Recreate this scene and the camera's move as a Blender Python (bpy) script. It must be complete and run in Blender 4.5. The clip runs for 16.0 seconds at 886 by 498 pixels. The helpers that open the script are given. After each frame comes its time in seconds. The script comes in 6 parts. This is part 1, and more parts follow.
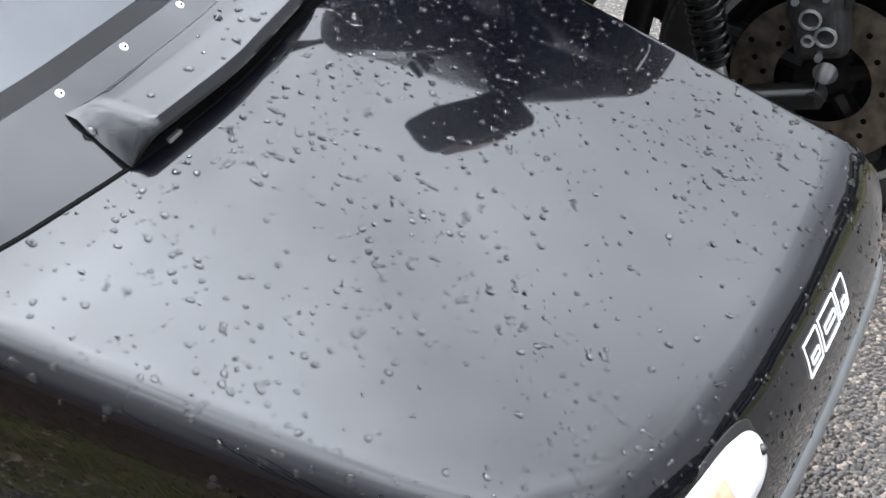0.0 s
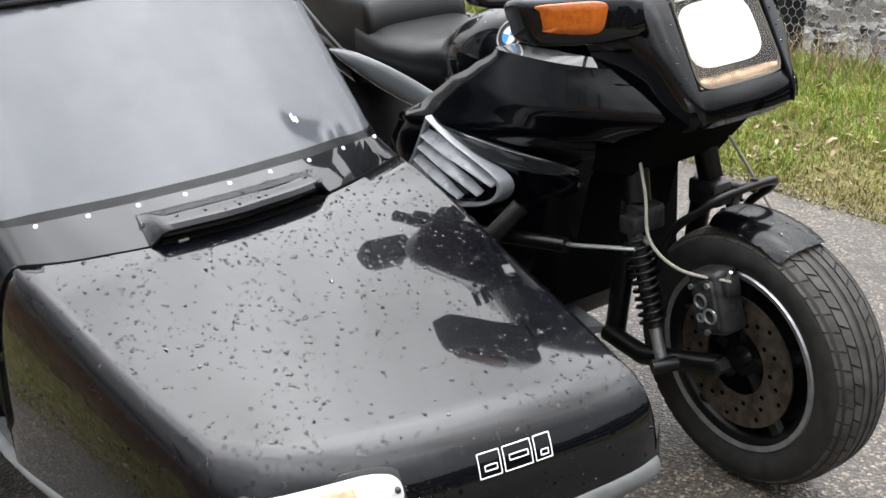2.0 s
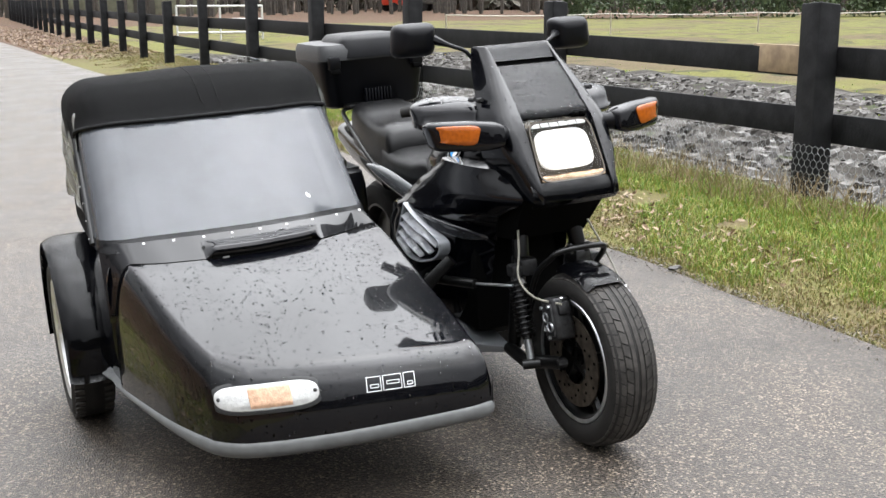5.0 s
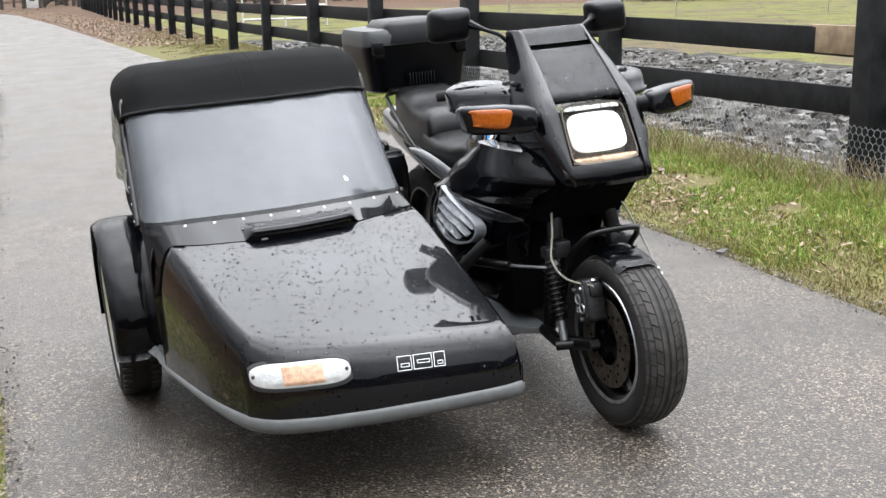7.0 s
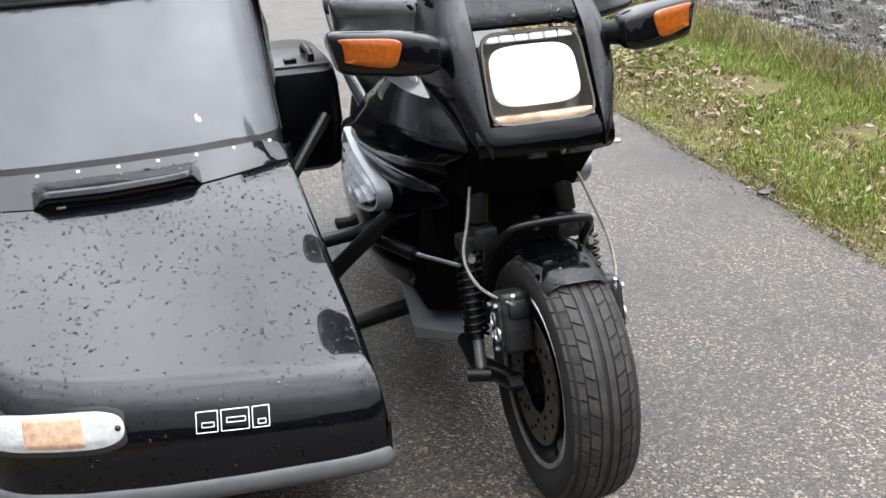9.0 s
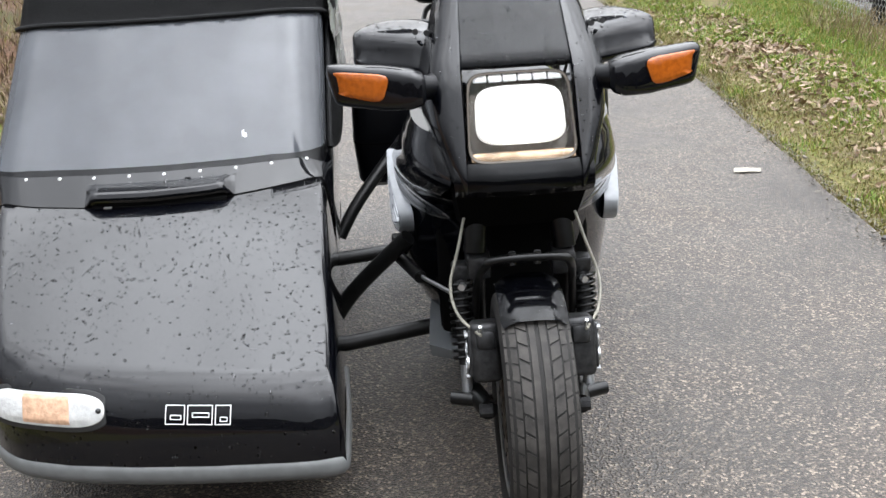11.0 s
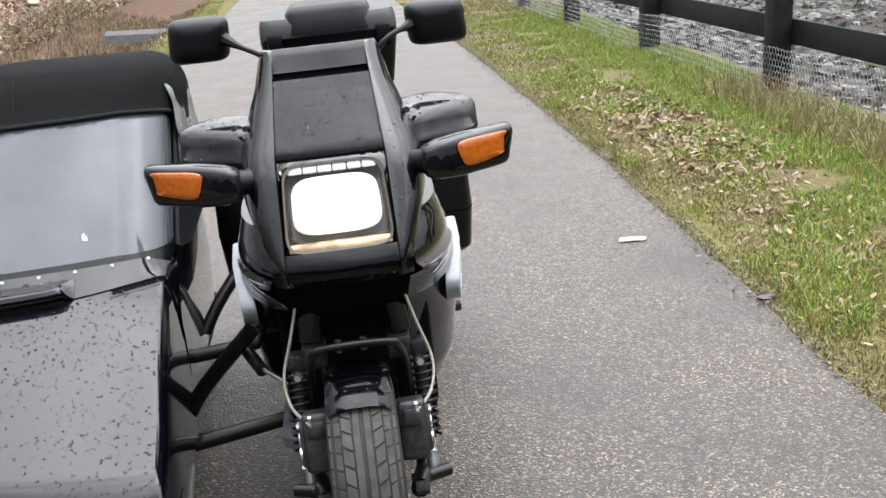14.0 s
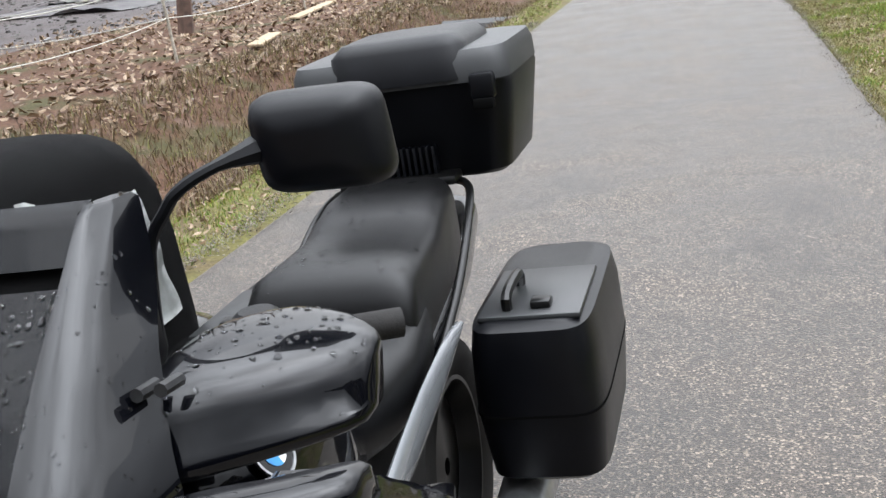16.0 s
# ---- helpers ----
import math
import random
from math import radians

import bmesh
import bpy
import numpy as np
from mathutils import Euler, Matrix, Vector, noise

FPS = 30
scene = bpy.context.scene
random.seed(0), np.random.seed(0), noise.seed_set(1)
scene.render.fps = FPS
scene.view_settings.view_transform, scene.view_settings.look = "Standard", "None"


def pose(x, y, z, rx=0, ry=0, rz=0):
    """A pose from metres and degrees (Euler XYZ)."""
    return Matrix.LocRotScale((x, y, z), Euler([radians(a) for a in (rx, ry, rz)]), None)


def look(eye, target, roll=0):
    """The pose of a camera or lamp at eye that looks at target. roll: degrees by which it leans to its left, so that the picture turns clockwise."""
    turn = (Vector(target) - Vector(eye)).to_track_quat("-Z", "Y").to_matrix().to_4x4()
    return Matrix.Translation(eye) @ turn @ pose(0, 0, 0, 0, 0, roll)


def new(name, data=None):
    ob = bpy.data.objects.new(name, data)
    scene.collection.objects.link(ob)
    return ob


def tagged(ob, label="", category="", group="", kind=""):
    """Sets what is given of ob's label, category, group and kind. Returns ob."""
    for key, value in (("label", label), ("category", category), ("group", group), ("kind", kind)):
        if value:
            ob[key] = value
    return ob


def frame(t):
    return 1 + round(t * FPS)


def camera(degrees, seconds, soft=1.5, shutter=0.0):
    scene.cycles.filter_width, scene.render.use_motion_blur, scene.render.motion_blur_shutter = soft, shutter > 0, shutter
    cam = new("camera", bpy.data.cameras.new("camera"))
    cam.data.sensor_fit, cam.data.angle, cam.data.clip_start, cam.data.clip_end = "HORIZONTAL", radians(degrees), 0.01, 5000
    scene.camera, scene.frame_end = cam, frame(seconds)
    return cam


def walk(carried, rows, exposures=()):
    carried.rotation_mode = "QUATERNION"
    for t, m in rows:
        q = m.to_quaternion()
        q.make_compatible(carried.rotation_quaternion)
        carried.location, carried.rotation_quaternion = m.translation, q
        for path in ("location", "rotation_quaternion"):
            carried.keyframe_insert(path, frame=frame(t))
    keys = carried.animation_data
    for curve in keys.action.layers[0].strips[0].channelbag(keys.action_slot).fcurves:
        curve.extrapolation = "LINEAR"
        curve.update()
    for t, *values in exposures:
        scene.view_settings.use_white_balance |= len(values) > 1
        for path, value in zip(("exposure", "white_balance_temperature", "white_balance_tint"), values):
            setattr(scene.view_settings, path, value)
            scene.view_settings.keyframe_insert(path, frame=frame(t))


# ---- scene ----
cam = camera(43.1, 16.0, soft=1.5)
PATH = [
    (0, (-1.681, -0.313, 1.157), (-0.277, 0.411, -0.069), -1.5),
    (0.5, (-1.627, -0.618, 1.196), (-0.454, 0.643, 0.179), -4.1),
    (1, (-1.693, -0.91, 1.231), (-0.574, 0.498, 0.356), -1.8),
    (1.5, (-1.694, -1.186, 1.28), (-0.631, 0.308, 0.48), -0.7),
    (2, (-1.653, -1.51, 1.287), (-0.614, 0.046, 0.581), -0.7),
    (2.5, (-1.735, -1.835, 1.243), (-0.65, -0.282, 0.6), -2.0),
    (3, (-1.696, -2.115, 1.274), (-0.649, -0.528, 0.652), -2.4),
    (3.5, (-1.713, -2.374, 1.308), (-0.783, -0.692, 0.755), -2.8),
    (4, (-1.76, -2.663, 1.342), (-0.892, -0.929, 0.852), -1.8),
    (6.5, (-1.732, -3.075, 1.366), (-0.999, -1.263, 0.942), -0.3),
    (7, (-1.687, -3.072, 1.363), (-0.994, -1.254, 0.903), -0.9),
    (7.5, (-1.563, -2.921, 1.328), (-0.895, -1.116, 0.784), -1.8),
    (8, (-1.378, -2.648, 1.369), (-0.717, -0.873, 0.724), -1.7),
    (8.5, (-1.077, -2.375, 1.371), (-0.442, -0.601, 0.7), -0.8),
    (9, (-0.827, -2.178, 1.393), (-0.308, -0.38, 0.687), 0.3),
    (9.5, (-0.587, -2.011, 1.409), (-0.237, -0.18, 0.685), 1.1),
    (10, (-0.411, -2.03, 1.448), (-0.235, -0.185, 0.696), 1.1),
    (12.5, (-0.234, -2.955, 1.509), (-0.191, -1.049, 0.904), -0.3),
    (13, (-0.222, -3.006, 1.514), (-0.209, -1.096, 0.92), -1.1),
    (13.5, (-0.149, -2.802, 1.485), (-0.145, -0.889, 0.901), -2.1),
    (14, (0.006, -2.378, 1.504), (0.18, -0.47, 0.93), -2.5),
    (14.5, (0.236, -1.962, 1.464), (0.381, -0.06, 0.863), -3.6),
    (15, (0.407, -1.519, 1.437), (0.462, 0.387, 0.833), -4.6),
    (15.5, (0.53, -1.01, 1.407), (0.435, 0.9, 0.82), -6.0),
    (16, (0.687, -0.658, 1.46), (0.187, 1.193, 0.892), -5.6),
]
walk(cam, [(t, look(eye, target, roll)) for t, eye, target, roll in PATH],
     [(0.0, 2.56, 6300, 10), (0.5, 2.44, 6500, 10), (1.0, 2.38, 6650, 10), (2.0, 2.27, 6750, 10), (3.0, 2.25, 7000, 10), (4.0, 2.21, 6850, 10), (6.5, 2.21, 6600, 10), (9.5, 2.12, 6500, 10), (13.0, 2.18, 6650, 10), (14.5, 2.10, 6550, 10), (16.0, 1.95, 6450, 10)])

# ---------------------------------------------------------------- world and light
world = bpy.data.worlds.new("overcast_sky")
scene.world = world
world.use_nodes = True
wn = world.node_tree
sky = wn.nodes.new("ShaderNodeTexSky")
sky.sky_type = "NISHITA"
sky.sun_disc = False
sky.sun_elevation, sky.sun_rotation = radians(76), radians(60)
sky.dust_density, sky.air_density, sky.ozone_density = 6.0, 1.0, 1.0
grey = wn.nodes.new("ShaderNodeHueSaturation")
grey.inputs["Saturation"].default_value = 0.15
wn.links.new(sky.outputs[0], grey.inputs["Color"])
# cloud cover: brightest round the hidden sun, softly broken
SUN_WAY = Vector((0.20, 0.12, 0.97)).normalized()
co = wn.nodes.new("ShaderNodeTexCoord")
dot = wn.nodes.new("ShaderNodeVectorMath")
dot.operation = "DOT_PRODUCT"
dot.inputs[1].default_value = SUN_WAY
wn.links.new(co.outputs["Generated"], dot.inputs[0])
half = wn.nodes.new("ShaderNodeMapRange")
half.inputs["From Min"].default_value, half.inputs["From Max"].default_value = -1.0, 1.0
wn.links.new(dot.outputs["Value"], half.inputs["Value"])
rise = wn.nodes.new("ShaderNodeValToRGB")
rise.color_ramp.interpolation = "EASE"
for k, (p, v) in enumerate(((0.2, 0.12), (0.66, 0.27), (0.86, 0.64), (0.99, 1.12))):
    e = rise.color_ramp.elements[k] if k < 2 else rise.color_ramp.elements.new(p)
    e.position, e.color = p, (v * 0.94, v * 0.99, v * 1.07, 1)
wn.links.new(half.outputs[0], rise.inputs["Fac"])
cloud = wn.nodes.new("ShaderNodeTexNoise")
cloud.inputs["Scale"].default_value, cloud.inputs["Detail"].default_value, cloud.inputs["Roughness"].default_value = 2.6, 5, 0.5
wn.links.new(co.outputs["Generated"], cloud.inputs["Vector"])
cr = wn.nodes.new("ShaderNodeMapRange")
cr.inputs["From Min"].default_value, cr.inputs["From Max"].default_value = 0.3, 0.7
cr.inputs["To Min"].default_value, cr.inputs["To Max"].default_value = 6.3, 16.2
wn.links.new(cloud.outputs["Fac"], cr.inputs["Value"])
mul = wn.nodes.new("ShaderNodeVectorMath")
mul.operation = "SCALE"
wn.links.new(rise.outputs[0], mul.inputs[0])
# an overcast sky is darker towards the horizon
up = wn.nodes.new("ShaderNodeSeparateXYZ")
wn.links.new(co.outputs["Generated"], up.inputs[0])
ur = wn.nodes.new("ShaderNodeMapRange")
ur.inputs["To Min"].default_value, ur.inputs["To Max"].default_value = 0.22, 1.1
wn.links.new(up.outputs["Z"], ur.inputs["Value"])
um = wn.nodes.new("ShaderNodeMath")
um.operation = "MULTIPLY"
wn.links.new(ur.outputs[0], um.inputs[0])
wn.links.new(cr.outputs[0], um.inputs[1])
wn.links.new(um.outputs[0], mul.inputs["Scale"])
mixs = wn.nodes.new("ShaderNodeMix")
mixs.data_type = "RGBA"
mixs.inputs["Factor"].default_value = 0.93
wn.links.new(grey.outputs[0], mixs.inputs["A"])
# a clear gap low over the far end of the lane
gap = wn.nodes.new("ShaderNodeVectorMath")
gap.operation = "DOT_PRODUCT"
gap.inputs[1].default_value = Vector((-0.05, 1.0, 0.16)).normalized()
wn.links.new(co.outputs["Generated"], gap.inputs[0])
gr = wn.nodes.new("ShaderNodeMapRange")
gr.interpolation_type = "SMOOTHSTEP"
gr.inputs["From Min"].default_value, gr.inputs["From Max"].default_value = 0.80, 0.985
gr.inputs["To Min"].default_value, gr.inputs["To Max"].default_value = 0.0, 1.3
wn.links.new(gap.outputs["Value"], gr.inputs["Value"])
glow = wn.nodes.new("ShaderNodeVectorMath")
glow.operation = "ADD"
wn.links.new(mul.outputs[0], glow.inputs[0])
wn.links.new(gr.outputs[0], glow.inputs[1])
wn.links.new(glow.outputs[0], mixs.inputs["B"])
wn.links.new(mixs.outputs["Result"], wn.nodes["Background"].inputs["Color"])
wn.nodes["Background"].inputs["Strength"].default_value = 0.15
sun = new("sun", bpy.data.lights.new("sun", "SUN"))
sun.data.energy, sun.data.angle, sun.data.color = 0.3, radians(110), (1.0, 0.97, 0.94)
sun.matrix_world = look((4.0, 2.4, 19.4), (0, 0, 0))


# ---------------------------------------------------------------- helpers
def mat(name, color, rough=0.5, metal=0.0, var=0.0, scale=30.0, bump=0.0, bscale=200.0, coat=0.0, spec=0.5, color2=None):
    m = bpy.data.materials.new(name)
    m.use_nodes = True
    t = m.node_tree
    p = t.nodes["Principled BSDF"]
    p.inputs["Base Color"].default_value = (*color, 1)
    p.inputs["Roughness"].default_value = rough
    p.inputs["Metallic"].default_value = metal
    p.inputs["Coat Weight"].default_value = coat
    p.inputs["Coat Roughness"].default_value = 0.03
    p.inputs["Specular IOR Level"].default_value = spec
    if var or color2:
        co = t.nodes.new("ShaderNodeTexCoord")
        n = t.nodes.new("ShaderNodeTexNoise")
        n.inputs["Scale"].default_value, n.inputs["Detail"].default_value = scale, 6
        t.links.new(co.outputs["Object"], n.inputs["Vector"])
        r = t.nodes.new("ShaderNodeValToRGB")
        c2 = color2 or tuple(c * (1 - var) for c in color)
        c1 = color if color2 else tuple(min(1, c * (1 + var)) for c in color)
        r.color_ramp.elements[0].color, r.color_ramp.elements[1].color = (*c2, 1), (*c1, 1)
        r.color_ramp.elements[0].position, r.color_ramp.elements[1].position = 0.35, 0.65
        t.links.new(n.outputs["Fac"], r.inputs["Fac"])
        t.links.new(r.outputs[0], p.inputs["Base Color"])
        q = t.nodes.new("ShaderNodeMapRange")
        q.inputs["To Min"].default_value, q.inputs["To Max"].default_value = rough * (1 - var * 0.6), min(1, rough * (1 + var * 0.6))
        t.links.new(n.outputs["Fac"], q.inputs["Value"])
        t.links.new(q.outputs[0], p.inputs["Roughness"])
    if bump:
        co = t.nodes.new("ShaderNodeTexCoord")
        n = t.nodes.new("ShaderNodeTexNoise")
        n.inputs["Scale"].default_value, n.inputs["Detail"].default_value = bscale, 4
        t.links.new(co.outputs["Object"], n.inputs["Vector"])
        b = t.nodes.new("ShaderNodeBump")
        b.inputs["Strength"].default_value, b.inputs["Distance"].default_value = bump, 0.002
        t.links.new(n.outputs["Fac"], b.inputs["Height"])
        t.links.new(b.outputs[0], p.inputs["Normal"])
    return m


def part(name, bm, material, parent=None, label="", smooth=35):
    me = bpy.data.meshes.new(name)
    bmesh.ops.recalc_face_normals(bm, faces=bm.faces)
    for f in bm.faces:
        f.smooth = smooth > 0
    if smooth > 0:
        lim = radians(smooth)
        for e in bm.edges:
            if len(e.link_faces) == 2 and e.calc_face_angle(0) > lim:
                e.smooth = False
    bm.to_mesh(me)
    bm.free()
    me.materials.append(material)
    ob = new(name, me)
    if parent:
        ob.parent = parent
    if label:
        tagged(ob, label)
    return ob


def empty(name, m, label, category, group=""):
    ob = new(name)
    ob.empty_display_size = 0.1
    ob.matrix_world = m
    return tagged(ob, label, category, group)


def loft(rings, caps=True, closed=True, bm=None):
    bm = bm or bmesh.new()
    vs = [[bm.verts.new(p) for p in r] for r in rings]
    n = len(rings[0])
    for a, b in zip(vs, vs[1:]):
        for i in range(n if closed else n - 1):
            bm.faces.new((a[i], a[(i + 1) % n], b[(i + 1) % n], b[i]))
    if caps and closed:
        bm.faces.new(vs[0])
        bm.faces.new(vs[-1])
    return bm


def box(lo, hi, bev=0.0, seg=2, bm=None, m=None):
    nb = bmesh.new()
    bmesh.ops.create_cube(nb, size=1)
    for v in nb.verts:
        v.co = Vector((lo[i] + (v.co[i] + 0.5) * (hi[i] - lo[i]) for i in range(3)))
    if bev:
        bmesh.ops.bevel(nb, geom=nb.edges[:], offset=bev, segments=seg, affect="EDGES", profile=0.5)
    if m:
        nb.transform(m)
    return join(bm, nb)


def join(bm, nb):
    if bm is None:
        return nb
    me = bpy.data.meshes.new("tmp")
    nb.to_mesh(me)
    nb.free()
    bm.from_mesh(me)
    bpy.data.meshes.remove(me)
    return bm


def tube(pts, r, seg=10, bm=None, radii=None):
    pts = [Vector(p) for p in pts]
    rings, up = [], Vector((0, 0, 1))
    for i, p in enumerate(pts):
        d = (pts[min(i + 1, len(pts) - 1)] - pts[max(i - 1, 0)]).normalized()
        a = d.cross(up)
        if a.length < 0.05:
            a = d.cross(Vector((1, 0, 0)))
        a.normalize()
        b = d.cross(a).normalized()
        if rings and a.dot(prev) < 0:
            a, b = -a, -b
        prev = a
        rr = radii[i] if radii else r
        rings.append([p + rr * (math.cos(k * math.tau / seg) * a + math.sin(k * math.tau / seg) * b) for k in range(seg)])
    return join(bm, loft(rings)) if bm else loft(rings)


def bend(pts, n=8):
    """A smooth line through the points."""
    pts = [Vector(p) for p in pts]
    out = []
    for i in range(len(pts) - 1):
        a, b, c, d = pts[max(i - 1, 0)], pts[i], pts[i + 1], pts[min(i + 2, len(pts) - 1)]
        for k in range(n):
            u = k / n
            out.append(0.5 * ((2 * b) + (c - a) * u + (2 * a - 5 * b + 4 * c - d) * u * u + (3 * b - a - 3 * c + d) * u ** 3))
    return out + [pts[-1]]


def spin(profile, seg=48, axis="x", centre=(0, 0, 0), bm=None, closed=True):
    """Turns a profile of (radius, along) about an axis."""
    rings = []
    for k in range(seg):
        a = k * math.tau / seg
        c, s = math.cos(a), math.sin(a)
        if axis == "x":
            rings.append([(centre[0] + h, centre[1] + r * c, centre[2] + r * s) for r, h in profile])
        elif axis == "y":
            rings.append([(centre[0] + r * c, centre[1] + h, centre[2] + r * s) for r, h in profile])
        else:
            rings.append([(centre[0] + r * c, centre[1] + r * s, centre[2] + h) for r, h in profile])
    nb = loft(rings + [rings[0]], caps=False, closed=closed)
    bmesh.ops.remove_doubles(nb, verts=nb.verts, dist=1e-5)
    return join(bm, nb) if bm else nb


def lerp(table, x):
    """Piecewise linear value from rows (x, v...)."""
    if x <= table[0][0]:
        return table[0][1:]
    for a, b in zip(table, table[1:]):
        if x <= b[0]:
            u = (x - a[0]) / (b[0] - a[0])
            u = u * u * (3 - 2 * u) * 0.35 + u * 0.65
            return tuple(p + (q - p) * u for p, q in zip(a[1:], b[1:]))
    return table[-1][1:]


def squircle(cx, cy, wx, wy, n=32, p=4.0):
    out = []
    for k in range(n):
        a = k * math.tau / n
        c, s = math.cos(a), math.sin(a)
        out.append((cx + wx * math.copysign(abs(c) ** (2 / p), c), cy + wy * math.copysign(abs(s) ** (2 / p), s)))
    return out


def flowing(rows, width):
    """A smooth curve near rows (x, v), as a function."""
    rows = [(2 * rows[0][0] - rows[1][0], 2 * rows[0][1] - rows[1][1]), *rows, (2 * rows[-1][0] - rows[-2][0], 2 * rows[-1][1] - rows[-2][1])]
    xs = np.linspace(rows[0][0], rows[-1][0], 800)
    vs = np.interp(xs, [r[0] for r in rows], [r[1] for r in rows])
    n = max(1, int(width / (xs[1] - xs[0])))
    w = np.hanning(2 * n + 3)
    w /= w.sum()
    ends = np.r_[vs[0] + (np.arange(-n - 1, 0)) * (vs[1] - vs[0]), vs, vs[-1] + (np.arange(1, n + 2)) * (vs[-1] - vs[-2])]
    vs = np.convolve(ends, w, "valid")
    return lambda x: float(np.interp(x, xs, vs))


TILT = Matrix.Rotation(radians(-3.5), 4, "Y")   # the outfit leans towards its sidecar

# ---------------------------------------------------------------- materials
PAINT = mat("black_gloss_paint", (0.0012, 0.0014, 0.0024), 0.3, coat=1.0, spec=0.05)
PAINT.node_tree.nodes["Principled BSDF"].inputs["Coat IOR"].default_value = 1.42
PLASTIC = mat("black_plastic", (0.0021, 0.0023, 0.0034), 0.34, spec=0.22, var=0.2, scale=15, bump=0.1, bscale=900)
TREAD = mat("worn_tread_rubber", (0.034, 0.031, 0.028), 0.7, spec=0.3, var=0.4, scale=30, bump=0.3, bscale=260)
RUBBER = mat("tyre_rubber", (0.0125, 0.0115, 0.0107), 0.75, spec=0.3, var=0.45, scale=40, bump=0.3, bscale=260)
FABRIC = mat("black_canvas", (0.0045, 0.0045, 0.005), 0.8, spec=0.25, var=0.2, scale=8, bump=0.5, bscale=1500)
GREY = mat("grey_bumper_plastic", (0.095, 0.098, 0.098), 0.5, var=0.12, scale=25)
WOOD = mat("tarred_wood", (0.015, 0.015, 0.016), 0.75, spec=0.2, var=0.3, scale=9, bump=0.9, bscale=45, color2=(0.004, 0.004, 0.0045))
GLOW = mat("lamp_glow", (0.35, 0.35, 0.34), 0.12)
GLOW.node_tree.nodes["Principled BSDF"].inputs["Emission Color"].default_value = (1, 0.97, 0.9, 1)
gt = GLOW.node_tree
gc, gs, gd, gm = (gt.nodes.new("ShaderNode" + k) for k in ("TexCoord", "Mapping", "VectorMath", "MapRange"))
gs.inputs["Location"].default_value, gs.inputs["Scale"].default_value = (-0.55, 0.0, -14.1), (11.0, 0.0, 15.5)
gd.operation = "LENGTH"
gm.interpolation_type = "SMOOTHSTEP"
gm.inputs["From Min"].default_value, gm.inputs["From Max"].default_value = 0.35, 1.45
gm.inputs["To Min"].default_value, gm.inputs["To Max"].default_value = 0.60, 0.06
gw = gt.nodes.new("ShaderNodeTexWave")          # upright flutes of the glass
gw.inputs["Scale"].default_value, gw.inputs["Distortion"].default_value = 55, 1.5
gx = gt.nodes.new("ShaderNodeMapRange")
gx.inputs["To Min"].default_value, gx.inputs["To Max"].default_value = 0.45, 1.3
gp = gt.nodes.new("ShaderNodeMath")
gp.operation = "MULTIPLY"
gt.links.new(gc.outputs["Object"], gs.inputs["Vector"])
gt.links.new(gs.outputs[0], gd.inputs[0])
gt.links.new(gd.outputs["Value"], gm.inputs["Value"])
gt.links.new(gc.outputs["Object"], gw.inputs["Vector"])
gt.links.new(gw.outputs["Fac"], gx.inputs["Value"])
gt.links.new(gm.outputs[0], gp.inputs[0])
gt.links.new(gx.outputs[0], gp.inputs[1])
gt.links.new(gp.outputs[0], gt.nodes["Principled BSDF"].inputs["Emission Strength"])
AMBER = mat("amber_lens", (0.31, 0.072, 0.006), 0.12, var=0.15, scale=90, bump=0.3, bscale=200)
SEAT = mat("seat_vinyl", (0.0035, 0.0035, 0.0038), 0.36, spec=0.28, var=0.15, scale=20, bump=0.2, bscale=700)
# for matt black parts, and for shade painted into slots, vents and hollows
MATT = mat("matt_black_and_void_shade", (0.003, 0.003, 0.003), 0.8, spec=0.03)


